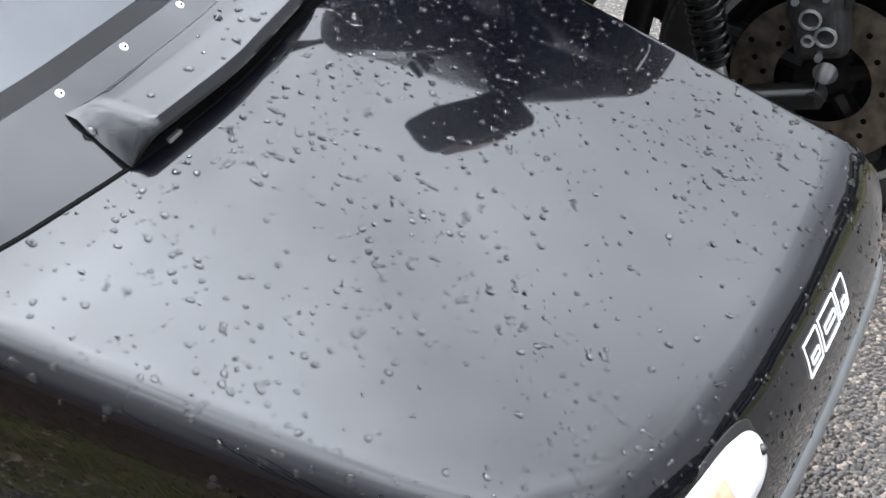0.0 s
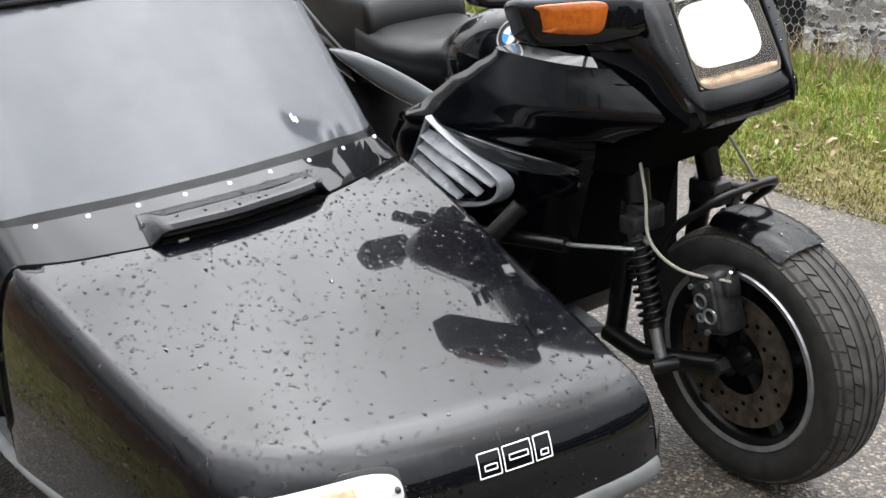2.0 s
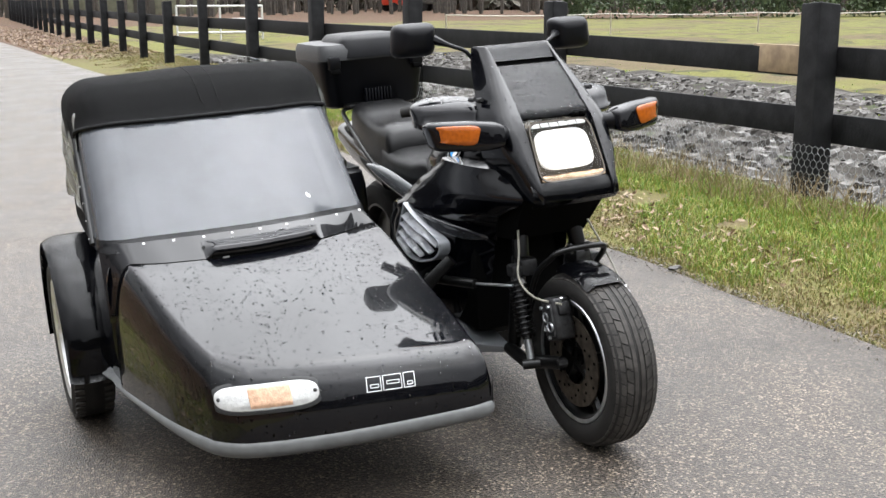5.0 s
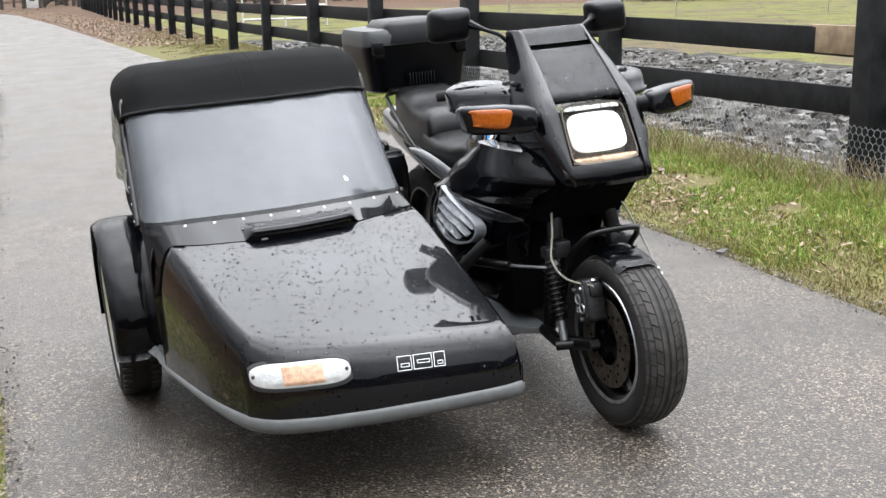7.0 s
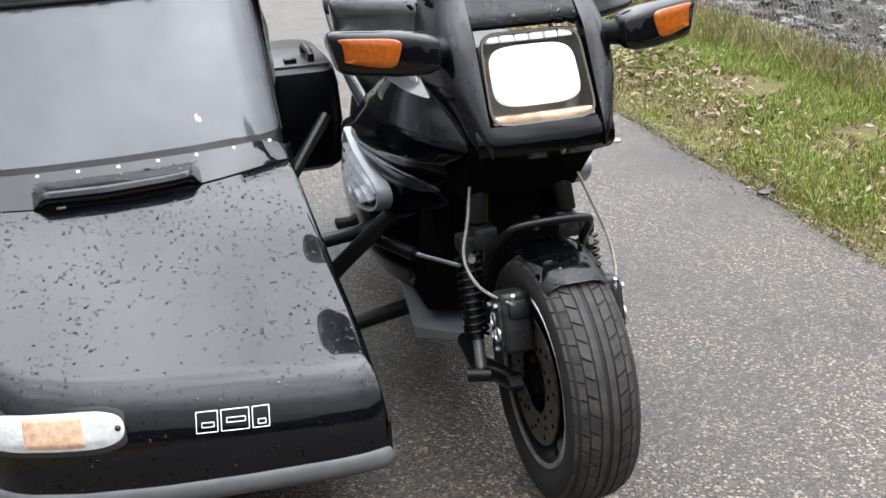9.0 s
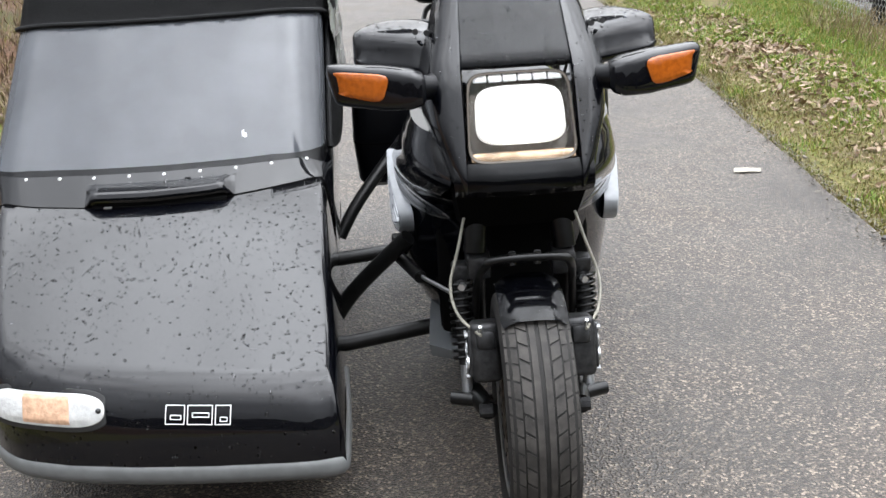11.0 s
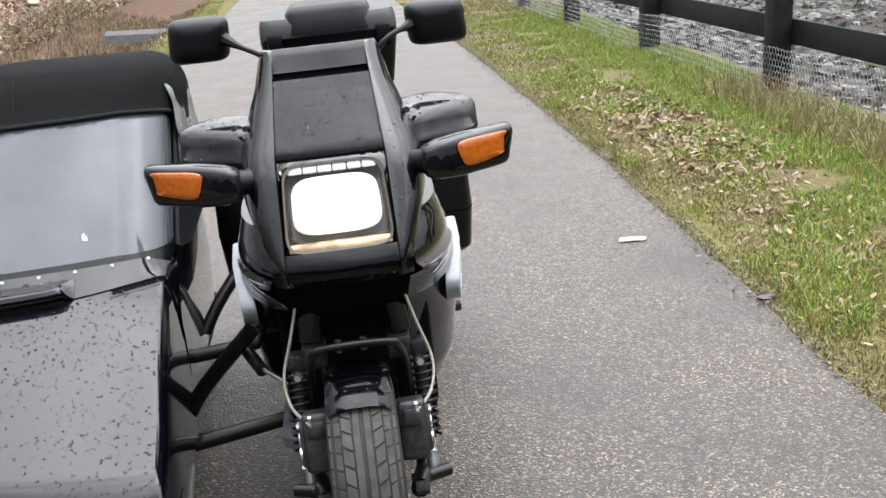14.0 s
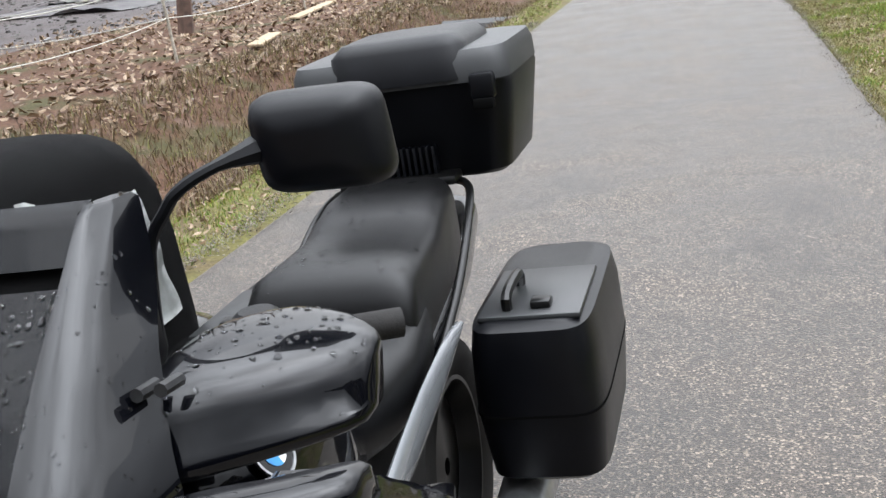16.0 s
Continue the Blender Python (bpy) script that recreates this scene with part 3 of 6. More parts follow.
bm = box((3.522, 2.79, 0.862), (3.552, 3.40, 1.052), 0.004)
tagged(part("rail_patch", bm, PALEWOOD, smooth=30), "short piece of bare new wood spliced on a fence board", "board")
# hexagonal wire netting along the foot of the fence
WIRE = mat("galvanised_wire", (0.30, 0.31, 0.31), 0.4, 0.6)
bm_v, bm_f = [], []
def wire(p, q, r=0.0016):
    d = (q - p).normalized()
    a = d.cross(Vector((1, 0.3, 0.2))).normalized()
    b = d.cross(a)
    i = len(bm_v)
    for c in (p, q):
        for k in range(3):
            t = k * math.tau / 3
            bm_v.append(c + r * (math.cos(t) * a + math.sin(t) * b))
    for k in range(3):
        bm_f.append((i + k, i + (k + 1) % 3, i + 3 + (k + 1) % 3, i + 3 + k))
def net(u, v):
    """u: metres along, v: metres up the net."""
    sag = 0.02 * math.sin(u * 1.8) + 0.012 * noise.noise((u * 2, 0, 0))
    out = 0.10 * max(0, 0.25 - v) ** 1.0 + 0.03 * noise.noise((u * 1.7, v * 3, 2))
    return Vector((fence_x(u) - 0.10 - out, u, 0.05 + v + sag * v / 0.4))
cell = 0.052
for row in range(9):
    for k in range(int(17 / cell)):
        u = -1.5 + (k + 0.5 * (row % 2)) * cell
        v = row * cell * 0.87
        wire(net(u, v), net(u, v + cell * 0.5), 0.0017)
        wire(net(u, v + cell * 0.5), net(u + cell / 2, v + cell * 0.87))
        wire(net(u, v + cell * 0.5), net(u - cell / 2, v + cell * 0.87))
me = bpy.data.meshes.new("wire_netting")
me.from_pydata(bm_v, [], bm_f)
me.materials.append(WIRE)
tagged(new("wire_netting", me), "hexagonal galvanised wire netting along the fence foot", "netting", kind="stuff")

# ---------------------------------------------------------------- litter on the road
bm = loft([[(0, 0, 0.003), (0.05, -0.006, 0.006), (0.13, 0.01, 0.003), (0.145, 0.055, 0.005), (0.08, 0.075, 0.003), (0.02, 0.06, 0.006)], [(0, 0, 0.005), (0.05, -0.006, 0.010), (0.128, 0.012, 0.005), (0.142, 0.053, 0.008), (0.08, 0.073, 0.005), (0.02, 0.058, 0.009)]])
ob = tagged(part("paper_scrap", bm, mat("dirty_paper", (0.30, 0.28, 0.23), 0.8, var=0.3, scale=30), smooth=0), "crumpled dirty white scrap of paper on asphalt", "paper")
ob.matrix_world = pose(1.275, 2.52, 0.0)
bm = bmesh.new()
bmesh.ops.create_icosphere(bm, subdivisions=3, radius=1)
for v in bm.verts:
    v.co *= 1 + 0.35 * noise.noise(v.co * 1.7)
    v.co = Vector((v.co.x * 0.05, v.co.y * 0.024, v.co.z * 0.010))
ob = tagged(part("mud_clod", bm, mat("wet_clod", (0.02, 0.015, 0.012), 0.4, var=0.4, scale=60), smooth=80), "flat dark clod of wet mud at the road edge", "clod")
ob.matrix_world = pose(1.645, 1.64, 0.008, 0, 0, 20)
STONE = mat("pale_pebble", (0.17, 0.15, 0.13), 0.7, var=0.3, scale=40)
rs = random.Random(5)
for k in range(14):
    y = rs.uniform(0.3, 9)
    bm = bmesh.new()
    bmesh.ops.create_icosphere(bm, subdivisions=2, radius=rs.uniform(0.006, 0.012))
    for v in bm.verts:
        v.co *= 1 + 0.3 * noise.noise(v.co * 60 + Vector((k, 0, 0)))
        v.co.z *= 0.55
    ob = tagged(part("pebble", bm, STONE, smooth=60), "small pale pebble at the edge of the lane", "pebble", "pebbles")
    ob.location = (edge_right(y) + rs.uniform(-0.05, 0.08), y, 0.014)

# ---------------------------------------------------------------- far field, woods and left bank
BARK = mat("winter_bark", (0.05, 0.042, 0.034), 0.9, var=0.4, scale=3)
def tree_into(V, F, x, y, h, r, rng, limbs=7):
    def limb(p, q, r0, r1, n=6):
        d = (q - p).normalized()
        a = d.cross(Vector((0.3, 1, 0.2))).normalized()
        b = d.cross(a)
        i = len(V)
        for c, rr in ((p, r0), (q, r1)):
            for k in range(n):
                t = k * math.tau / n
                V.append(c + rr * (math.cos(t) * a + math.sin(t) * b))
        for k in range(n):
            F.append((i + k, i + (k + 1) % n, i + n + (k + 1) % n, i + n + k))
    base = Vector((x, y, -0.1))
    lean = Vector((rng.uniform(-0.4, 0.4), rng.uniform(-0.4, 0.4), 0))
    mid, tip = base + lean + Vector((0, 0, h * 0.55)), base + lean * 2 + Vector((0, 0, h))
    limb(base, mid, r, r * 0.65)
    limb(mid, tip, r * 0.65, r * 0.1)
    for k in range(limbs):
        u = rng.uniform(0.35, 0.95)
        p = base.lerp(mid, u / 0.55) if u < 0.55 else mid.lerp(tip, (u - 0.55) / 0.45)
        a = rng.random() * math.tau
        l = h * rng.uniform(0.12, 0.28)
        q = p + Vector((math.cos(a) * l, math.sin(a) * l, l * rng.uniform(0.3, 0.9)))
        limb(p, q, r * 0.28, r * 0.05, 4)
        for m in range(3):
            s = p.lerp(q, rng.uniform(0.3, 0.9))
            b = rng.random() * math.tau
            limb(s, s + Vector((math.cos(b), math.sin(b), 0.8)) * l * 0.4, r * 0.09, r * 0.02, 3)
V, F = [], []
rt = random.Random(11)
for k in range(230):
    x = rt.uniform(6, 105)
    y = 92 + rt.uniform(0, 45) - 0.12 * x
    tree_into(V, F, x, y, rt.uniform(11, 17), rt.uniform(0.12, 0.28), rt)
for k in range(60):
    tree_into(V, F, rt.uniform(-45, -12), rt.uniform(40, 120), rt.uniform(9, 15), rt.uniform(0.12, 0.25), rt)
for k in range(70):
    tree_into(V, F, rt.uniform(-70, -28), rt.uniform(-50, 40), rt.uniform(8, 14), rt.uniform(0.12, 0.25), rt)
for k in range(420):
    x = rt.uniform(-12, 150)
    tree_into(V, F, x, 128 + rt.uniform(0, 90) - 0.25 * x, rt.uniform(10, 16), rt.uniform(0.16, 0.34), rt, 3)
for k in range(45):
    tree_into(V, F, rt.uniform(-3, 9), rt.uniform(92, 120), rt.uniform(10, 15), rt.uniform(0.10, 0.24), rt, 4)
me = bpy.data.meshes.new("bare_woods")
me.from_pydata(V, [], F)
me.materials.append(BARK)
tagged(new("bare_woods", me), "leafless winter woods of thin grey-brown trunks", "woods", kind="stuff")

LEAFY = blade_material("evergreen_leaves", ((0.02, 0.04, 0.015), (0.04, 0.065, 0.02), (0.06, 0.085, 0.03)))
def shrub(name, x, y, rx, ry, h, n, label, material=LEAFY, leaf=0.15):
    rng = np.random.default_rng(int(x * 10) % 97 + n)
    vs, fs = [], []
    for k in range(n):
        a, e = rng.random() * math.tau, rng.random() ** 0.6
        lump = 1 + 0.25 * noise.noise((math.cos(a) * 2 + x, math.sin(a) * 2, e * 3))
        px_, py_, pz_ = math.cos(a) * math.sqrt(1 - e * e) * rx * lump, math.sin(a) * math.sqrt(1 - e * e) * ry * lump, e * h * lump
        m = Euler((rng.random() * 6, rng.random() * 6, rng.random() * 6)).to_matrix()
        s = leaf * (0.5 + rng.random())
        i = len(vs)
        vs += [Vector((x + px_, y + py_, pz_)) + m @ Vector(q) * s for q in ((-1, 0, 0), (0, 0.5, 0.1), (1, 0, 0), (0, -0.5, 0.1))]
        fs.append((i, i + 1, i + 2, i + 3))
    me = bpy.data.meshes.new(name)
    me.from_pydata(vs, [], fs)
    me.materials.append(material)
    return tagged(new(name, me), label, "hedge", kind="stuff")
for k in range(6):
    shrub("evergreen_hedge", 44 + k * 7.5, 66 - k * 1.5, 5.0, 3.0, 3.4 + 0.8 * (k % 3), 8000, "dark evergreen hedge behind the field", leaf=0.15)
UNDER = blade_material("underwood_twigs", ((0.055, 0.048, 0.040), (0.085, 0.074, 0.060), (0.070, 0.068, 0.048), (0.11, 0.094, 0.078)), 0.9)
for x, y, n in ((0, 150, 5000), (45, 140, 9000), (95, 128, 9000), (140, 105, 6000)):
    shrub("brown_underwood", x, y, 36, 9, 5.5, n, "dense grey-brown undergrowth deep in the winter wood", material=UNDER, leaf=0.75)
# unseen thickets behind the camera and to the right, added to darken paint reflections
for k in range(5):
    shrub("wood_edge", -40 + 26 * k, -52 + 4 * (k % 2), 17, 7, 9.5 + (k % 3), 5000, "unseen dark winter thicket added to darken reflections", material=UNDER, leaf=0.8)
shrub("wood_edge", 42, -18, 12, 20, 8, 5000, "unseen dark winter thicket added to darken reflections", material=UNDER, leaf=0.8)
# rope fence across the far field
TAPE = mat("white_fence_tape", (0.420, 0.408, 0.360), 0.6)
def rope(name, pts, r, label, sag=0.06):
    out = []
    for p, q in zip(pts, pts[1:]):
        p, q = Vector(p), Vector(q)
        for k in range(6):
            u = k / 6
            out.append(p.lerp(q, u) - Vector((0, 0, sag * 4 * u * (1 - u))))
    out.append(Vector(pts[-1]))
    return tagged(part(name, tube(out, r, 5), TAPE), label, "fence tape", "fence tapes")
STAKEW = mat("weathered_stake", (0.30, 0.27, 0.22), 0.8, var=0.3, scale=20)
def stake(x, y, h, r=0.022, lean=0.0, material=STAKEW):
    bm = tube([(0, 0, -0.2), (lean * 0.5, 0, h / 2), (lean, 0, h)], r, 7)
    ob = part("fence_stake", bm, material, smooth=60)
    ob.location = (x, y, land_z(x, y))
    return tagged(ob, "thin weathered fence stake holding white tape", "stake", "fence stakes")
far = [(16 + 7 * k, 36 - 0.4 * k) for k in range(8)]
for x, y in far:
    stake(x, y, 0.85, 0.03)
rope("fence_tape", [(x, y, 0.78) for x, y in far], 0.02, "white electric fence tape across the field")
near = [(-5.95, 7.0), (-6.05, 12.4), (-6.9, 19.4), (-7.2, 26)]
for k, (x, y) in enumerate(near):
    stake(x, y, 1.15, 0.02, -0.12)
rope("fence_tape", [(x - 0.12, y, 1.0) for x, y in near], 0.007, "white electric fence tape along the bank", 0.12)
rope("fence_tape", [(x - 0.06, y, 0.55) for x, y in near], 0.007, "white electric fence tape along the bank", 0.12)
rope("fence_tape", [(-6.16, 12.4, 1.0), (-10, 12.0, 0.7), (-16, 11.5, 0.8)], 0.007, "white electric fence tape across the mud", 0.1)
rope("fence_tape", [(-6.12, 12.4, 0.55), (-10, 11.4, 0.4), (-16, 10.5, 0.4)], 0.007, "white electric fence tape across the mud", 0.1)
V, F = [], []
tree_into(V, F, -8.0, 16.6, 6.5, 0.14, rt, 6)
me = bpy.data.meshes.new("bare_tree")
me.from_pydata(V, [], F)
me.materials.append(mat("red_brown_bark", (0.10, 0.06, 0.045), 0.85, var=0.35, scale=8))
tagged(new("bare_tree", me), "single bare tree with reddish brown bark", "tree")
PLANK = mat("weathered_plank", (0.294, 0.224, 0.140), 0.7, var=0.25, scale=6)
for x, y, a, l in ((-6.6, 19.0, 8, 3.4), (-6.4, 23.5, 14, 3.0), (-5.6, 14.2, 12, 1.6)):
    bm = box((-0.1, -l / 2, 0), (0.1, l / 2, 0.035), 0.004)
    ob = part("loose_plank", bm, PLANK, smooth=30)
    ob.matrix_world = pose(x, y, land_z(x, y) + 0.03, 0, 3, a)
    tagged(ob, "pale weathered plank lying in leaf litter", "plank", "planks")
TARP = mat("grey_tarpaulin", (0.180, 0.168, 0.168), 0.4, var=0.3, scale=3, bump=0.6, bscale=4)
for x, y, sx, sy in ((-15.5, 26, 4.5, 3.2), (-17.5, 31, 4.0, 2.2), (-20, 22, 4, 3)):
    rings = [[(x + sx * (i / 14 - 0.5), y + sy * (j / 10 - 0.5), 0.02 + 0.13 * abs(noise.noise((i * 0.35 + x, j * 0.4, 0))) + 0.05 * math.sin(i * 0.8)) for i in range(15)] for j in range(11)]
    bm = loft(rings, closed=False)
    bmesh.ops.solidify(bm, geom=bm.faces[:], thickness=0.01)
    tagged(part("tarpaulin", bm, TARP), "crumpled grey tarpaulin lying on wet mud", "tarpaulin", "tarpaulins")
# buildings, gate, sign and lorry at the end of the lane
shed = empty("shed", pose(17.5, 112, 0), "low greenish wooden shed with a dark roof", "shed")
SHEDW = mat("green_grey_boards", (0.154, 0.154, 0.105), 0.8, var=0.2, scale=2)
part("wall", box((-7, -3, 0), (7, 3, 2.5), 0.02), SHEDW, shed)
part("roof", loft([[(-7.4, -3.4, 2.5), (-7.4, 0, 3.6), (-7.4, 3.4, 2.5)], [(7.4, -3.4, 2.5), (7.4, 0, 3.6), (7.4, 3.4, 2.5)]]), mat("dark_roof_sheet", (0.05, 0.05, 0.05), 0.7, var=0.3, scale=1), shed, smooth=0)
part("door", box((-1, -3.06, 0), (1, -3.0, 2.1), 0.01), mat("dark_door", (0.06, 0.055, 0.045), 0.7, var=0.2, scale=2), shed)
for k in range(14):
    part("cover_strip", box((-6.9 + k, -3.04, 0), (-6.84 + k, -3.0, 2.5)), SHEDW, shed)
gate = empty("field_gate", pose(7.6, 36.5, 0), "white painted tubular field gate", "gate")
GATEW = mat("white_gate_paint", (0.525, 0.525, 0.511), 0.4, var=0.1, scale=5)
for z in (0.25, 0.7, 1.15):
    part("bar", tube([(-1.5, 0, z), (1.5, 0, z)], 0.035, 8), GATEW, gate)
for x in (-1.5, 0, 1.5):
    part("upright", tube([(x, 0, 0), (x, 0, 1.18)], 0.035, 8), GATEW, gate)
sign = empty("notice_board", pose(0.4, 83, 0), "white notice board beside the lane", "sign")
part("panel", box((-0.40, -0.03, 0.12), (0.40, 0.03, 1.17), 0.02), GATEW, sign)
for x in (-0.3, 0.3):
    part("leg", box((x - 0.04, -0.02, -0.1), (x + 0.04, 0.02, 0.13)), WOOD, sign)
part("text_bar", box((-0.22, -0.036, 0.62), (0.16, -0.03, 0.70)), MATT, sign)
lorry = empty("lorry", pose(47, 118, 0), "red lorry cab parked behind the trees", "lorry")
RED = mat("red_lorry_paint", (0.55, 0.04, 0.015), 0.35)
part("cab", box((-1.2, -1.2, 0.7), (1.2, 1.2, 3.0), 0.15), RED, lorry)
part("windscreen", box((-1.0, -1.23, 1.8), (1.0, -1.19, 2.7), 0.03), MATT, lorry)
part("flatbed", box((1.3, -1.2, 0.8), (6.0, 1.2, 1.15), 0.03), BARK, lorry)
for x in (-0.6, 3.0, 4.6):
    for y in (-1.1, 1.1):
        part("wheel", spin([(0.05, -0.15), (0.48, -0.15), (0.5, -0.1), (0.5, 0.1), (0.48, 0.15), (0.05, 0.15)], 20, "y", (x, y, 0.5)), RUBBER, lorry)
bm = loft([[(x, y, z) for y, z in ((-0.19, 0.0), (-0.13, 0.13), (0, 0.19), (0.13, 0.13), (0.19, 0.0), (0.12, 0.0), (0, 0.10), (-0.12, 0.0))] for x in (-4.2, -3.0)])
ob = tagged(part("drain_pipe", bm, mat("dark_drain", (0.03, 0.03, 0.03), 0.6, var=0.3, scale=10), smooth=40), "dark drain pipe mouth in the ditch", "pipe")
ob.location = (0.6, 16.5, -0.30)
# ---------------------------------------------------------------- sidecar
sc = empty("sidecar", TILT, "glossy black sidecar with soft top and wet bonnet", "sidecar")
BLACKFRAME = mat("black_frame_paint", (0.006, 0.006, 0.006), 0.5, spec=0.2, var=0.3, scale=30)
XC = -0.825          # middle of the tub


# plan and profile of the bonnet: the seam at the scuttle, the top, both flanks and the nose
seam_y = flowing(((-1.31, 0.462), (-1.295, 0.440), (-1.243, 0.398), (-1.15, 0.358), (-1.0, 0.330), (-0.85, 0.321), (-0.70, 0.333), (-0.58, 0.364), (-0.48, 0.402), (-0.40, 0.440)), 0.07)
bonnet_top = flowing(((-0.40, 0.375), (-0.32, 0.398), (-0.25, 0.420), (-0.10, 0.476), (0.10, 0.556), (0.30, 0.634), (0.40, 0.664), (0.46, 0.672), (0.60, 0.672)), 0.16)
tub_left = flowing(((-0.30, -1.05), (-0.14, -1.14), (-0.05, -1.178), (0.10, -1.220), (0.32, -1.268), (0.46, -1.296), (0.62, -1.302), (0.9, -1.300), (1.8, -1.2)), 0.12)
tub_right = flowing(((-0.30, -0.366), (-0.1, -0.368), (0.1, -0.382), (0.45, -0.400), (0.9, -0.42), (1.8, -0.46)), 0.12)
nose_front = flowing(((-1.17, -0.09), (-1.14, -0.140), (-1.10, -0.186), (-1.06, -0.212), (-0.96, -0.246), (-0.81, -0.274), (-0.65, -0.290), (-0.48, -0.299), (-0.41, -0.298), (-0.366, -0.286)), 0.05)


# plan of the bonnet's rim from the rear left corner round the nose to the rear right, with the roundness of its shoulder
RIM = []
for k in range(49):
    y = 0.462 - (0.462 + 0.14) * k / 48
    RIM.append((tub_left(y), y, 0.062, 2.3))
for k in range(1, 64):
    x = -1.14 + (1.14 - 0.366) * k / 64
    RIM.append((x, nose_front(x), 0.095, 2.5))
for k in range(41):
    y = -0.28 + (0.44 + 0.28) * k / 40
    RIM.append((tub_right(y), y, 0.030, 2.6))
RIMV = np.array(RIM)
for _ in range(3):
    RIMV[1:-1, 2:] = (RIMV[:-2, 2:] + RIMV[1:-1, 2:] * 2 + RIMV[2:, 2:]) / 4


def shell_z(x, y, base=0.25):
    """Height of the bonnet's skin: the sloping top, rounded off towards the rim."""
    p = np.array((x, y))
    a, b = RIMV[:-1, :2], RIMV[1:, :2]
    e = b - a
    u = np.clip(((p - a) * e).sum(1) / (e * e).sum(1), 0, 1)
    d = np.hypot(*(a + e * u[:, None] - p).T)
    q = (RIMV[:-1, 2] + (RIMV[1:, 2] - RIMV[:-1, 2]) * u)
    w = (RIMV[:-1, 3] + (RIMV[1:, 3] - RIMV[:-1, 3]) * u)
    s = 1.0 - np.clip(d / q, 0, 1)
    h = ((1 - s ** w) ** (1 / w)).min()
    k = (x - XC) / 0.44
    return base + (bonnet_top(y) + 0.013 * (1 - k * k) - base) * h


# bonnet with its nose, from the seam at the scuttle forwards
def eased(n, lo=3.0, hi=3.0):
    """Steps from 0 to 1 that crowd at both ends."""
    out = []
    for k in range(n + 1):
        u = k / n
        out.append(0.5 * (2 * u) ** lo if u < 0.5 else 1 - 0.5 * (2 - 2 * u) ** hi)
    return out


rings = []
for v in [0.0] + [(k / 40) ** 2.4 for k in range(1, 41)]:
    row = []
    for u in eased(72, 2.6, 2.6):
        # the near edge follows the nose, the far edge the seam
        xa, xb = -1.14 + (1.14 - 0.366) * u, -1.298 + (1.298 - 0.400) * u
        ya, yb = nose_front(xa), seam_y(xb)
        y = ya + (yb - ya) * v
        x = (tub_left(y) if u < 0.5 else tub_right(y)) if u in (0, 1) else None
        if x is None:
            l, r = tub_left(max(y, -0.14)), tub_right(y)
            straight = l + (r - l) * u
            x = xa + (straight - xa) * min(1, v * 3)
        row.append((x, y, shell_z(x, y) if 0 < u < 1 and v > 0 else 0.25))
    rings.append(row)
last = rings[-1]
rings.append([(x, y + 0.003, z - 0.004) for x, y, z in last])
rings.append([(x, y + 0.003, max(0.25, z - 0.03)) for x, y, z in last])
bonnet = part("bonnet", loft(rings, closed=False), PAINT, sc, "glossy black bonnet covered in rain drops", smooth=70)

# tub behind the seam
def tub_ring(y, shrink, bottom=0.235, n=30):
    l, r, zt = tub_left(y) + shrink, tub_right(y) - shrink, 0.655 - shrink
    out = []
    for k in range(n + 1):
        a = math.pi * (1 - k / n)
        c, s_ = math.cos(a), math.sin(a)
        x = (l + r) / 2 + (r - l) / 2 * math.copysign(abs(c) ** (2 / 7), c)
        z = 0.40 + (zt - 0.40) * s_ ** (2 / 5)
        out.append((x, y, z))
    return [(l + 0.012, y, bottom)] + out + [(r - 0.012, y, bottom)]


part("tub", loft([tub_ring(y, sh) for y, sh in ((0.33, 0.05), (0.475, 0.012), (0.48, 0.002), (0.6, 0), (0.75, 0), (0.9, 0), (1.1, 0), (1.3, 0), (1.5, 0), (1.65, 0.01), (1.75, 0.04), (1.8, 0.09))]), PAINT, sc, smooth=60)

# pale grey bumper strip under the nose, running back along the sills
line = [(x, y) for x, y in ((tub_right(y), y) for y in (0.15, 0.0, -0.12, -0.2, -0.25))]
line += [(-0.366, -0.276), (-0.376, -0.290), (-0.40, -0.297)]
line += [(x, nose_front(x)) for x in (-0.45, -0.52, -0.6, -0.7, -0.78, -0.85, -0.92, -0.98, -1.03, -1.07, -1.10, -1.125)]
line += [(tub_left(y), y) for y in (-0.13, -0.09, -0.03, 0.05, 0.15, 0.26, 0.38, 0.5, 0.62)]
rings = []
for k, (x, y) in enumerate(line):
    a, b = Vector(line[max(k - 1, 0)]), Vector(line[min(k + 1, len(line) - 1)])
    d = (b - a).normalized()
    d = Vector((d.y, -d.x))
    if d.dot(Vector((x + 0.8, y - 0.2))) < 0:
        d = -d
    back = max(0.0, min(1.0, (y + 0.05) / 0.55)) if x < -0.8 else max(0.0, min(1.0, (y + 0.2) / 0.35))
    h = 0.0285 * (1 - 0.72 * back)
    rings.append([(x + d.x * p, y + d.y * p, 0.244 + q * h + 0.012 * back) for p, q in ((-0.06, -0.8), (-0.03, -1.0), (-0.006, -0.75), (0.005, -0.3), (0.008, 0.1), (0.006, 0.5), (0.002, 0.85), (-0.008, 0.97), (-0.06, 0.97))])
part("bumper", loft(rings), GREY, sc, "pale grey plastic bumper strip", smooth=60)

# scuttle between bonnet seam and windscreen, with the air scoop
# the foot of the windscreen
base_y = flowing(((-1.31, 0.545), (-1.285, 0.495), (-1.24, 0.455), (-1.172, 0.430), (-1.0, 0.406), (-0.821, 0.401), (-0.636, 0.418), (-0.46, 0.460), (-0.42, 0.485), (-0.40, 0.53)), 0.06)


